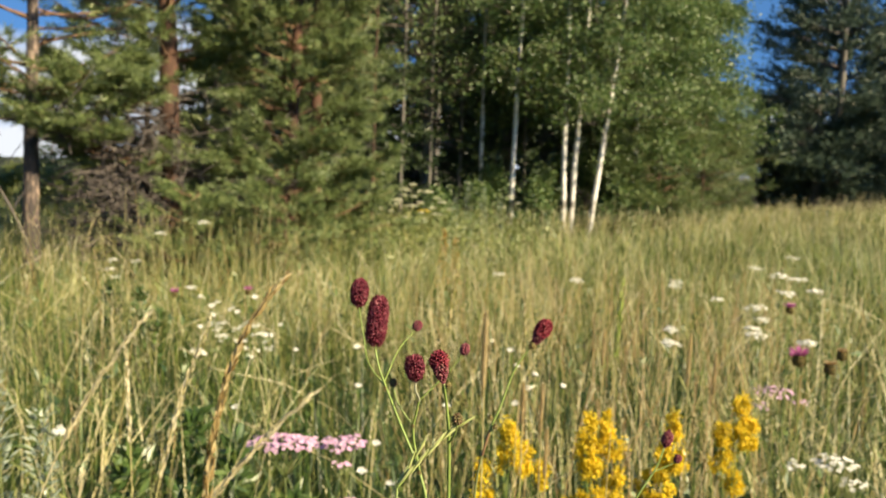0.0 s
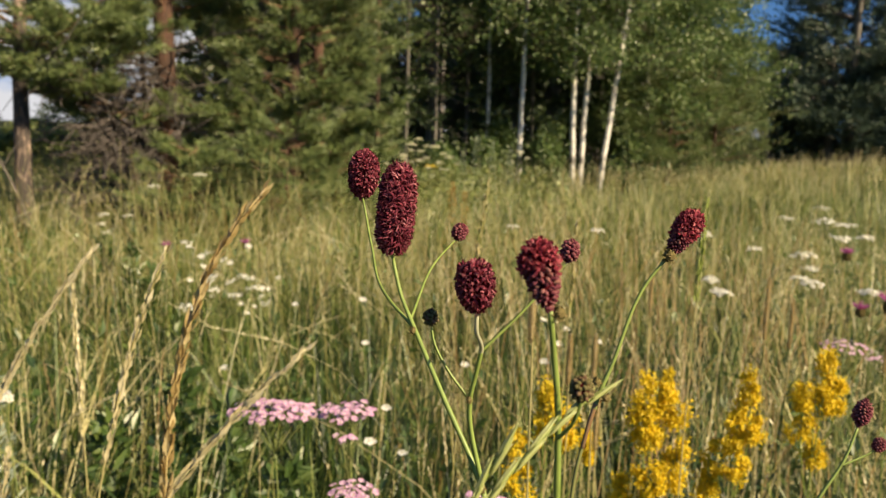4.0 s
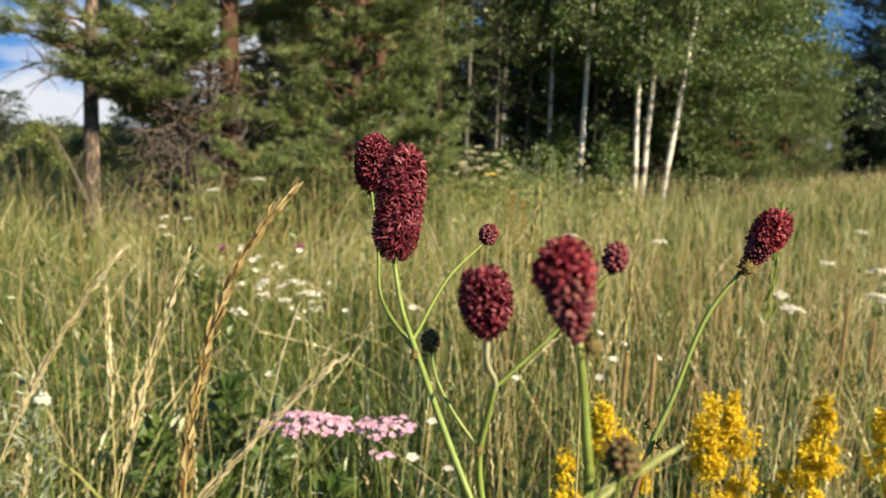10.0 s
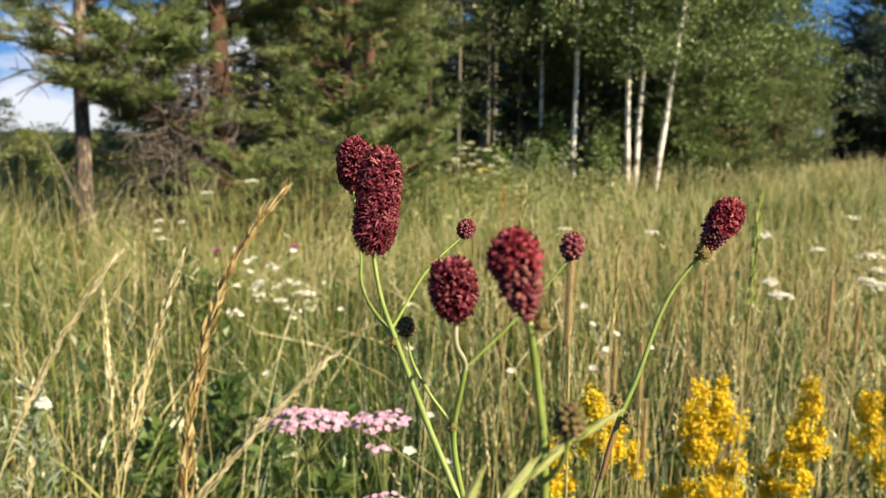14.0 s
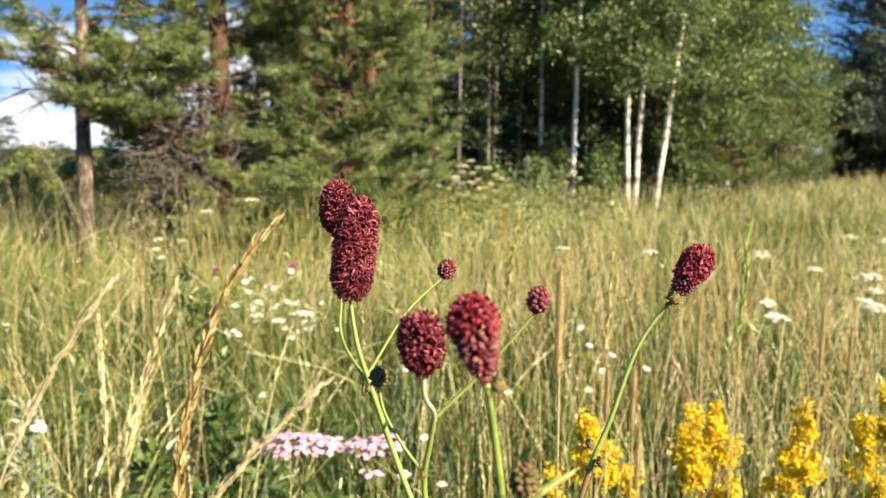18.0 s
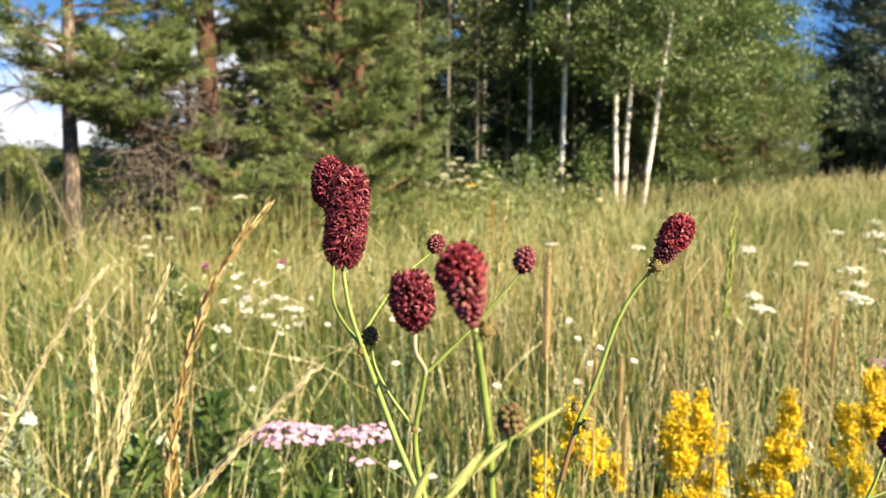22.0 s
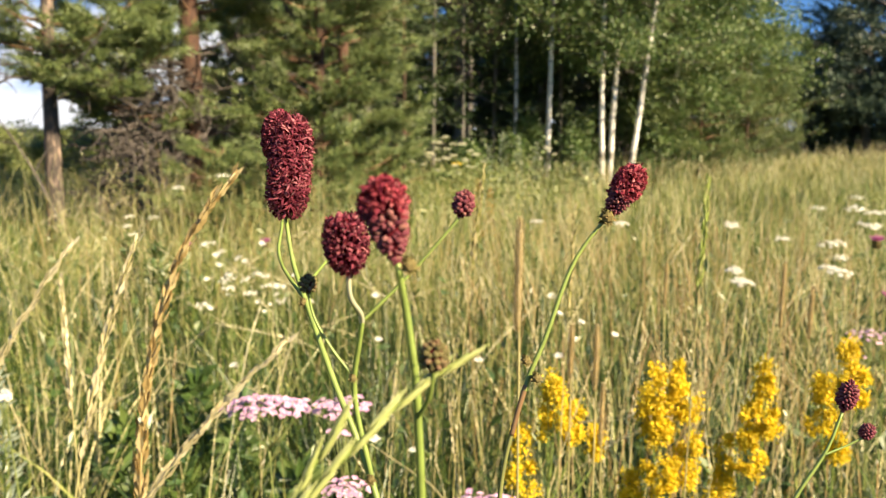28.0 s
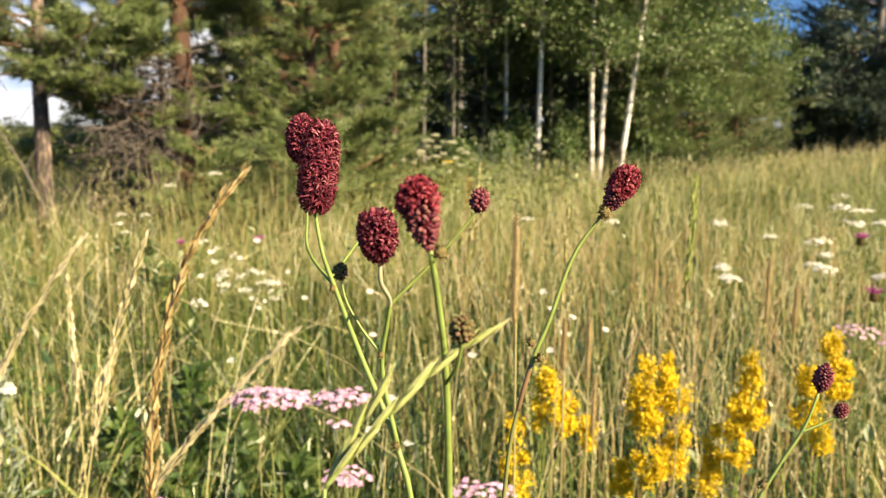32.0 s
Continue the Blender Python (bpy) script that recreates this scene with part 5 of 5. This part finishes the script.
def spike_stalk(label, foot, tip, ear_len, radius, seed):
    """A timothy-like stalk: a round dense spike on a straight stem."""
    rng = np.random.default_rng(seed)
    foot, tip = np.array(foot, float), np.array(tip, float)
    root = thing("grass_stalk", tuple(foot), label, "grass", "cat-tail grass stalks")
    v = tip - foot
    c = curve([(0, 0, 0), v * 0.5 + [0.004, 0, 0], v], 16)
    part("stem", np_mesh("stem", [tubes(c[None], np.full((1, 16), 0.0008), 5)], M_STRAW), root)
    ax = unit(v)
    a = v - ax * ear_len
    n = 420
    s = np.arange(n) / n
    ang = np.arange(n) * 2.39996
    u = unit(np.cross(ax, [0, 1, 0.1]))
    w = np.cross(ax, u)
    out = np.cos(ang)[:, None] * u + np.sin(ang)[:, None] * w
    r = radius * np.clip(1 - np.abs(2 * s - 1) ** 8, 0.2, 1)
    p = a + ax * (s * ear_len)[:, None] + out * (r * 0.75)[:, None]
    hv = husks(p, out * 0.7 + ax * 0.8 + rng.normal(0, 0.15, (n, 3)), np.full(n, 0.0028), np.full(n, 0.0014), out)
    ss = np.linspace(0, 1, 8)
    core = tubes((a + ax * (ss * ear_len)[:, None])[None], (radius * 0.8 * np.clip(1 - np.abs(2 * ss - 1) ** 8, 0.2, 1))[None], 8)
    part("spike", np_mesh("spike", [core, hv], [M_TIMOTHY, M_TIMOTHY], False), root)


spike_stalk("upright brown cat-tail grass spike", gz3(0.155, 0.80), (0.161, 0.803, 0.777), 0.075, 0.0026, 1)
for k, (x, y, z, l) in enumerate([(0.235, 0.98, 0.665, 0.06), (0.215, 1.0, 0.66, 0.05), (0.247, 1.02, 0.60, 0.06), (0.44, 1.12, 0.70, 0.07), (0.50, 1.2, 0.66, 0.06), (0.64, 1.25, 0.62, 0.06), (0.37, 1.35, 0.66, 0.06)]):
    spike_stalk("brownish cat-tail grass spike among the stalks", gz3(x - 0.01, y), (x, y, z), l, 0.0021, 20 + k)


# ---- lady's bedstraw ----
def bedstraw(label, foot, top_z, plumes, seed):
    """Yellow bedstraw: a stem with upright plumes of tiny four-petalled florets. plumes: (dx, dy, z_low, z_high, radius)."""
    rng = np.random.default_rng(seed)
    root = thing("ladys_bedstraw", foot, label, "wildflower", "yellow bedstraws")
    z0 = foot[2]
    part("stem", stem_mesh([([(0, 0, 0), (0.005, 0.004, 0.5 * (top_z - z0)), (0, 0, top_z - z0 - 0.01)], 0.00131, 0.00066)]), root)
    for dx, dy, zl, zh, rad in plumes:
        rad *= 0.72
        zl, zh = zl - z0, zh - z0
        pts, lines = [], []
        nb = int(9 + (zh - zl) * 170)
        ax = [(dx * 0.2, dy * 0.2, zl - 0.06), (dx, dy, zl), (dx * 1.05, dy, zh)]
        lines.append((ax, 0.0009, 0.0005))
        for b in range(nb):
            f = rng.uniform(0, 1)
            r = rad * (1.0 - 0.55 * f) * rng.uniform(0.45, 1.1)
            a = rng.uniform(0, 6.283)
            c = np.array([dx + r * np.cos(a), dy + r * np.sin(a), zl + (zh - zl) * f + 0.35 * r])
            lines.append(([(dx, dy, zl + (zh - zl) * f - 0.008), tuple(c * [1, 1, 1] * 0.5 + np.array([dx, dy, zl + (zh - zl) * f - 0.002]) * 0.5), tuple(c)], 0.0004, 0.0003))
            m = int(rng.uniform(65, 95))
            pts.append(c + rng.normal(0, 1, (m, 3)) * rng.uniform(0.6, 1.15) * [0.0036, 0.0036, 0.0044])
        pts = np.concatenate(pts)
        n = len(pts)
        nrm = unit(rng.normal(size=(n, 3)) + [0, -0.5, 0.5])
        t1 = unit(np.cross(nrm, rng.normal(size=(n, 3))))
        t2 = np.cross(nrm, t1)
        arr = [husks(pts, np.cos(q * 1.5708) * t1 + np.sin(q * 1.5708) * t2 + nrm * 0.25, rng.uniform(0.0015, 0.0023, n), np.full(n, 0.0015), nrm) for q in range(4)]
        plume = part("plume", np_mesh("plume", arr, [M_YELLOW] * 4, False), root, "bright yellow plume of tiny florets")
        tagged(part("stalk_mass", stem_mesh(lines, M_STEM, "stalk_mass"), plume), kind="stuff")
    wn_ = 90
    zz = rng.uniform(0.05, max(0.1, top_z - z0 - 0.10), wn_)
    a = rng.uniform(0, 6.283, wn_)
    d = np.stack([np.cos(a), np.sin(a), np.full(wn_, 0.15)], -1)
    part("leaves", np_mesh("leaves", [husks(np.stack([np.zeros(wn_), np.zeros(wn_), zz], -1), d, np.full(wn_, 0.02), np.full(wn_, 0.0016), np.tile([0, 0, 1.0], (wn_, 1)))], M_BROADLEAF, False), root)


bedstraw("yellow lady's bedstraw with plumes of tiny flowers", gz3(0.200, 1.075), 0.59, [(0.006, 0.0, 0.52, 0.592, 0.020), (0.026, 0.005, 0.515, 0.555, 0.013), (-0.026, -0.02, 0.44, 0.535, 0.022), (0.05, 0.01, 0.50, 0.53, 0.008)], 1)
bedstraw("full yellow lady's bedstraw in bloom", gz3(0.318, 1.078), 0.60, [(-0.012, 0.0, 0.52, 0.600, 0.020), (0.012, 0.004, 0.53, 0.602, 0.016), (0.022, -0.004, 0.48, 0.565, 0.022), (-0.006, -0.01, 0.46, 0.54, 0.026), (-0.03, 0.01, 0.45, 0.485, 0.014)], 2)
bedstraw("loose yellow lady's bedstraw among stalks", gz3(0.405, 1.085), 0.60, [(0.012, 0.0, 0.525, 0.600, 0.018), (0.0, 0.0, 0.48, 0.555, 0.022), (-0.022, 0.01, 0.45, 0.52, 0.020)], 3)
bedstraw("yellow lady's bedstraw beside pink yarrow", gz3(0.515, 1.155), 0.60, [(0.008, 0.0, 0.535, 0.605, 0.020), (-0.012, 0.0, 0.50, 0.57, 0.022), (0.024, 0.0, 0.54, 0.575, 0.014), (0.006, 0.01, 0.47, 0.50, 0.016)], 4)


TANSY, DOCK = (-0.181, 7.3, 0.545), (0.046, 4.9, 0.56)  # places beside the wood


# ---- yarrow, small white flowers, knapweed ----
def floret_disc(centres, nrm, size, petals, rng, petal_mat, eye_mat):
    """Small composite florets: rounded petals round a domed eye."""
    n = len(centres)
    t1 = unit(np.cross(nrm, rng.normal(size=(n, 3))))
    t2 = np.cross(nrm, t1)
    arr, mats = [], []
    for q in range(petals):
        th = q * 2 * np.pi / petals
        d = np.cos(th) * t1 + np.sin(th) * t2
        arr.append(husks(centres + d * size[:, None] * 0.12, d + nrm * 0.12, size * 0.52, size * 0.62, nrm))
        mats.append(petal_mat)
    ring = [centres + nrm * size[:, None] * 0.16] + [centres + size[:, None] * 0.2 * (np.cos(q * 1.2566) * t1 + np.sin(q * 1.2566) * t2) for q in range(5)]
    V = np.stack(ring, 1)
    F = np.array([(0, q, q % 5 + 1) for q in range(1, 6)])
    arr.append((V.reshape(-1, 3), (F[None] + (np.arange(n) * 6)[:, None, None]).reshape(-1, 3)))
    mats.append(eye_mat)
    return arr, mats


def yarrow(label, foot, tops, seed, petal_mat, group, floret=0.0055, petals=5, tilt=(0, -0.25, 1), leaves=True, name="yarrow"):
    """Yarrow: a stiff stem, branching to flat clusters of florets. tops: (dx, dy, z, rx, ry, count)."""
    rng = np.random.default_rng(seed)
    root = thing(name, foot, label, "wildflower", group)
    z0 = foot[2]
    for dx, dy, z, rx, ry, count in tops:
        h = z - z0
        k = np.arange(count) + 0.5
        r = np.sqrt(k / count)
        a = k * 2.39996
        c = np.stack([dx + rx * r * np.cos(a), dy + ry * r * np.sin(a), h - 0.22 * rx * r ** 2 + rng.normal(0, 0.0022, count)], -1)
        c[:, :2] += rng.normal(0, 0.0018, (count, 2))
        nrm = unit(np.array(tilt, float) + 0.5 * np.stack([np.cos(a) * r, np.sin(a) * r, np.zeros(count)], -1) + rng.normal(0, 0.15, (count, 3)))
        arr, mats = floret_disc(c, nrm, floret * rng.uniform(0.8, 1.2, count), petals, rng, petal_mat, M_PINKEYE)
        head = part("flower_head", np_mesh("flower_head", arr, mats, False), root)
        lines = [([(0, 0, 0), (dx * 0.05 + 0.004, dy * 0.05, h * 0.5), (dx * 0.4, dy * 0.4, h * 0.84), (dx * 0.75, dy * 0.75, h - 0.05)], 0.00115, 0.00074)]
        for j in range(0, count, max(1, count // 12)):
            lines.append(([(dx * 0.75, dy * 0.75, h - 0.05), tuple(0.5 * (np.array([dx * 0.8, dy * 0.8, h - 0.035]) + c[j] - [0, 0, 0.016])), tuple(c[j] - [0, 0, 0.001])], 0.0006, 0.0004))
        part("stem", stem_mesh(lines, M_GREENEAR), root)
    if leaves:
        m = 150
        zz = rng.uniform(0.10, 0.8, m) * (tops[0][2] - z0)
        lf = rng.integers(0, 9, m)
        a = lf * 2.4
        u = rng.uniform(0.1, 1, m)
        zz = 0.12 + lf * 0.05 + 0.02 * u
        b = np.stack([np.cos(a) * 0.06 * u, np.sin(a) * 0.06 * u, zz], -1)
        part("leaves", np_mesh("leaves", [husks(b, rng.normal(size=(m, 3)) + [0, 0, 0.2], rng.uniform(0.006, 0.012, m), np.full(m, 0.002), unit(rng.normal(size=(m, 3))))], M_BROADLEAF, False), root)
    return root


PK, WH = "pink yarrows", "white yarrows"
yarrow("pink yarrow with a broad flat flower cluster", gz3(-0.055, 0.985), [(-0.006, 0.0, 0.590, 0.042, 0.026, 118)], 1, M_PINK, PK)
yarrow("pink yarrow with a smaller loose flower cluster", gz3(0.02, 0.985), [(-0.012, 0.0, 0.589, 0.028, 0.021, 62), (-0.008, -0.028, 0.568, 0.010, 0.010, 9)], 2, M_PINK, PK)
yarrow("low pink yarrow below the others", gz3(0.03, 0.93), [(-0.01, 0.0, 0.535, 0.022, 0.017, 34)], 3, M_PINK, PK)
yarrow("low lilac yarrow cluster in the grass", gz3(0.145, 0.97), [(-0.005, 0.0, 0.508, 0.034, 0.022, 44)], 4, M_PINK, PK)
yarrow("low pink yarrow at the foot of the grass stalks", gz3(-0.125, 0.86), [(-0.006, 0.0, 0.534, 0.024, 0.018, 34)], 5, M_PINK, PK)
yarrow("pink yarrow farther off beside the bedstraw", gz3(0.69, 1.46), [(0.0, 0.0, 0.545, 0.036, 0.034, 40), (0.045, 0.0, 0.525, 0.014, 0.014, 12), (-0.03, -0.02, 0.520, 0.012, 0.012, 9)], 6, M_PINK, PK)
yarrow("white yarrow with a broad flat cluster near the bedstraw", gz3(0.60, 1.05), [(0.005, 0.0, 0.566, 0.026, 0.026, 44), (0.030, 0.0, 0.538, 0.016, 0.016, 18), (-0.043, 0.0, 0.556, 0.012, 0.012, 10)], 7, M_WHITE, WH)
white_spots = [(-1.018, 3.71, 0.640, 0.040), (-1.172, 3.60, 0.594, 0.040), (-1.327, 3.47, 0.484, 0.026), (-1.231, 3.48, 0.480, 0.028), (-1.315, 3.46, 0.412, 0.026), (-1.33, 3.45, 0.448, 0.024),
               (0.874, 2.08, 0.592, 0.036), (0.895, 2.09, 0.560, 0.026), (0.860, 2.05, 0.545, 0.024), (0.635, 1.96, 0.552, 0.020), (0.909, 2.48, 0.549, 0.024), (0.828, 2.68, 0.559, 0.026),
               (1.063, 2.30, 0.640, 0.036), (1.014, 2.30, 0.647, 0.034), (1.09, 2.25, 0.615, 0.026), (0.531, 1.56, 0.600, 0.016), (0.904, 1.97, 0.645, 0.028), (0.760, 1.76, 0.585, 0.026), (0.867, 1.76, 0.570, 0.024),
               (-0.383, 1.10, 0.546, 0.006), (0.95, 3.1, 0.52, 0.035), (1.35, 3.4, 0.55, 0.04), (0.55, 2.9, 0.54, 0.03), (1.7, 3.9, 0.55, 0.045), (0.3, 3.3, 0.5, 0.03), (-0.9, 3.2, 0.42, 0.03), (-0.6, 2.5, 0.42, 0.025)]
for k, (x, y, z, r) in enumerate(white_spots):
    yarrow("white yarrow with a flat flower cluster in tall grass", gz3(x + 0.01, y), [(-0.01, 0.0, z, 0.8 * r, 0.8 * r, 26)], 50 + k, M_WHITE, WH, floret=0.0075, petals=4, leaves=y < 2.2)


def chamomile_patch():
    """Single small white flowers on thin stems, each its own plant."""
    rng = np.random.default_rng(77)
    first = None
    spots = [(-0.36 + rng.normal(0, 0.08), 1.95 + rng.normal(0, 0.10), 0.51 + rng.normal(0, 0.035)) for _ in range(12)]
    spots += [(rng.uniform(-0.1, 0.35), rng.uniform(1.45, 2.0), rng.uniform(0.44, 0.55)) for _ in range(9)]
    spots += [(rng.uniform(-0.6, 0.2), rng.uniform(1.05, 1.5), rng.uniform(0.36, 0.48)) for _ in range(5)]
    for x, y, z in spots:
        g = float(ground_z(x, y))
        if first is None:
            first = thing("white_campion", (x, y, g), "small white flower on a thin green stem", "wildflower", "small white flowers")
            arr, mats = floret_disc(np.array([[0, 0, 0.5], [0.004, 0.003, 0.497]]), unit(np.array([[0.1, -0.5, 1], [-0.3, -0.2, 1.0]])), np.array([0.012, 0.010]), 5, rng, M_WHITE, M_PINKEYE)
            part("flower", np_mesh("flower", arr, mats, False), first)
            part("stem", stem_mesh([([(0, 0, 0), (0.008, 0.0, 0.25), (0, 0, 0.498)], 0.00066, 0.00041)]), first)
            first.scale = (1, 1, (z - g) / 0.5)
        else:
            c = copy_thing(first, pose(x, y, g, 0, 0, rng.uniform(-60, 60)))
            c.scale = (1, 1, (z - g) / 0.5)


chamomile_patch()
for k, (x, z, r, count) in enumerate([(-0.416, 0.500, 0.013, 16), (-0.370, 0.490, 0.015, 18), (-0.325, 0.509, 0.017, 24), (-0.305, 0.503, 0.010, 10), (-0.354, 0.531, 0.011, 12), (-0.378, 0.518, 0.010, 10),
                                       (-0.337, 0.526, 0.009, 9), (-0.424, 0.518, 0.010, 10), (-0.417, 0.529, 0.009, 8), (-0.305, 0.474, 0.010, 10), (-0.316, 0.487, 0.007, 7), (-0.474, 0.462, 0.017, 20),
                                       (-0.429, 0.577, 0.009, 8), (-0.465, 0.590, 0.007, 6), (-0.436, 0.550, 0.009, 8), (-0.394, 0.563, 0.006, 5)]):
    yarrow("white yarrow with a small flat cluster in a loose patch", gz3(x + 0.012, 1.95), [(-0.012, 0.0, z, r, r, count)], 90 + k, M_WHITE, "patch of white yarrow", floret=0.0065, petals=5, leaves=False)


def knapweed(label, foot, top, size, seed, group="purple knapweeds", faded=False):
    """A knapweed: scaly round base and a brush of purple rays."""
    rng = np.random.default_rng(seed)
    root = thing("knapweed", foot, label, "wildflower", group)
    t = np.array(top) - np.array(foot)
    part("stem", stem_mesh([([(0, 0, 0), (0.01, 0.0, t[2] * 0.5), tuple(t - [0, 0, size * 0.9])], 0.00115, 0.00074)]), root)
    base = t - np.array([0, 0, size * 0.9])
    arr = [lathe([(0, 0.1 * size), (0.3, 0.42 * size), (0.65, 0.45 * size), (1, 0.3 * size)], base, t, 10)]
    n = 60
    a, s = np.arange(n) * 2.4, np.arange(n) / n
    out = np.stack([np.cos(a), np.sin(a), np.zeros(n)], -1)
    arr.append(husks(base + [0, 0, 1] * (s * size * 0.8)[:, None] + out * size * 0.38, out * 0.4 + [0, 0, 1], np.full(n, size * 0.28), np.full(n, size * 0.2), out))
    part("scaly_base", np_mesh("scaly_base", arr, [M_CALYX, M_CALYX], False), root)
    m = 110
    a, r = rng.uniform(0, 6.283, m), np.sqrt(rng.uniform(0, 1, m))
    d = np.stack([np.cos(a) * r * 1.15, np.sin(a) * r * 1.15, np.full(m, 0.75)], -1)
    b = t + np.stack([np.cos(a) * r, np.sin(a) * r, np.zeros(m)], -1) * size * 0.25
    part("rays", np_mesh("rays", [husks(b, d, rng.uniform(0.6, 1.0, m) * size * (0.5 if faded else 1), np.full(m, size * 0.09), unit(rng.normal(size=(m, 3))))], M_TAN if faded else M_PURPLE, False), root)


knapweed("purple knapweed standing in the meadow", gz3(-0.79, 2.69), (-0.789, 2.69, 0.478), 0.020, 1)
knapweed("purple knapweed standing in tall grass", gz3(-0.55, 2.70), (-0.55, 2.704, 0.492), 0.019, 2)
knapweed("lilac knapweed among white yarrow", gz3(0.87, 1.885), (0.8785, 1.885, 0.622), 0.017, 3)
knapweed("lilac knapweed in flower", gz3(0.80, 1.67), (0.8094, 1.669, 0.555), 0.017, 4)
knapweed("lilac knapweed near the edge of the bedstraws", gz3(0.63, 1.23), (0.627, 1.227, 0.655), 0.018, 5)
knapweed("faded brown knapweed head", gz3(0.672, 1.22), (0.668, 1.22, 0.645), 0.017, 6, "faded knapweeds", True)
knapweed("faded pinkish knapweed head", gz3(0.70, 1.25), (0.698, 1.25, 0.658), 0.015, 7, "faded knapweeds", True)


def umbellifer(foot, top_z, radius, seed, mat):
    return yarrow("tall creamy umbel at the wood's edge", foot, [(0.0, 0.0, top_z, radius, radius, 26), (radius * 1.8, 0.02, top_z - 0.06, radius * 0.6, radius * 0.6, 12), (-radius * 1.7, -0.02, top_z - 0.10, radius * 0.6, radius * 0.6, 12)],
                  seed, mat, "tall umbels", floret=radius * 0.36, petals=4, tilt=(0, -0.7, 1), leaves=False, name="umbel_plant")


for k, (x, y, z, r) in enumerate([(-0.35, 7.2, 0.80, 0.075), (-0.15, 7.4, 0.78, 0.07), (-0.47, 7.0, 0.74, 0.06), (-0.02, 7.1, 0.70, 0.06), (0.62, 7.9, 0.74, 0.06), (-0.25, 6.8, 0.68, 0.06), (-0.30, 7.5, 0.84, 0.06), (-0.10, 6.9, 0.66, 0.055), (-0.42, 7.4, 0.70, 0.06)]):
    umbellifer(gz3(x, y), z - 0.07, 0.62 * r, 600 + k, M_CREAM)


yarrow("yellow tansy at the wood's edge", gz3(TANSY[0], TANSY[1]), [(0.0, 0.0, TANSY[2], 0.045, 0.04, 20)], 640, M_YELLOW, "tansies", floret=0.020, petals=5, leaves=False, name="tansy")


def wormwood(label, foot, height, seed, mat=M_SILVER, count=420, leaf=0.022, name="wormwood", slim=0.16):
    """A feathery herb: upright stem set with narrow leaves."""
    rng = np.random.default_rng(seed)
    root = thing(name, foot, label, "herb", "feathery herbs")
    part("stem", stem_mesh([([(0, 0, 0), (0.012, 0, height * 0.5), (0.0, 0.01, height)], 0.00148, 0.00057)], M_GREENEAR), root)
    s = rng.uniform(0.15, 1, count)
    a = rng.uniform(0, 6.283, count)
    r = 0.05 * (1.1 - s) * np.sqrt(rng.uniform(0, 1, count)) * (height / 0.5)
    b = np.stack([np.cos(a) * r, np.sin(a) * r, s * height], -1)
    d = np.stack([np.cos(a), np.sin(a), rng.uniform(0.2, 1.3, count)], -1) + rng.normal(0, 0.3, (count, 3))
    part("leaves", np_mesh("leaves", [husks(b, d, rng.uniform(0.5, 1.2, count) * leaf, np.full(count, leaf * slim), unit(rng.normal(size=(count, 3))))], mat, False), root)


for k, (x, y, h) in enumerate([(-0.50, 1.15, 0.60), (-0.46, 1.20, 0.52), (-0.56, 1.22, 0.56), (0.203, 6.6, 0.82), (0.098, 6.6, 0.72), (0.461, 6.6, 0.74), (0.324, 6.6, 0.78)]):
    wormwood("silvery wormwood with feathery leaves in the grass", gz3(x, y), h, 700 + k)
wormwood("rusty orange seed spire of a dock in the grass", gz3(DOCK[0], DOCK[1]), DOCK[2], 720, M_RUST, 420, 0.020)
wormwood("rusty orange seed spire of a dock in the grass", gz3(DOCK[0] + 0.07, DOCK[1] + 0.1), DOCK[2] - 0.06, 721, M_RUST, 360, 0.020)
for k, (x, y, h) in enumerate([(-1.25, 3.3, 0.42), (-1.10, 3.2, 0.40), (-1.35, 3.5, 0.40), (-0.95, 3.0, 0.36), (-0.42, 1.75, 0.34), (-0.30, 1.65, 0.32), (-0.50, 1.62, 0.30), (-0.36, 1.5, 0.28), (-0.15, 1.45, 0.30)]):
    wormwood("leafy dark green herb clump in the grass", gz3(x, y), h, 740 + k, M_BROADLEAF, 170, 0.05, "leafy_herb", 0.38)


def leaning_branch():
    """A bare dead branch propped slantwise in the grass beyond the slim pine."""
    foot = (-2.36, 5.0, float(ground_z(-2.36, 5.0)) + 0.002)
    root = thing("dead_branch", foot, "bare grey dead branch leaning in rough grass", "branch")
    line = curve([(0, 0, 0), (-0.14, 0.02, 0.36), (-0.30, 0.05, 0.66), (-0.48, 0.06, 0.93)], 16)
    part("limb", np_mesh("limb", [tubes(line[None], np.linspace(0.011, 0.004, 16)[None], 7)], M_TWIG), root)
    for k, (at, dx, dz) in enumerate([(9, 0.10, 0.16), (12, -0.16, 0.02), (6, -0.12, 0.06)]):
        twig = curve([line[at], line[at] + [dx * 0.5, 0.02, dz * 0.6], line[at] + [dx, 0.03, dz]], 7)
        part("twig", np_mesh("twig", [tubes(twig[None], np.linspace(0.0045, 0.0015, 7)[None], 5)], M_TWIG), root)


leaning_branch()
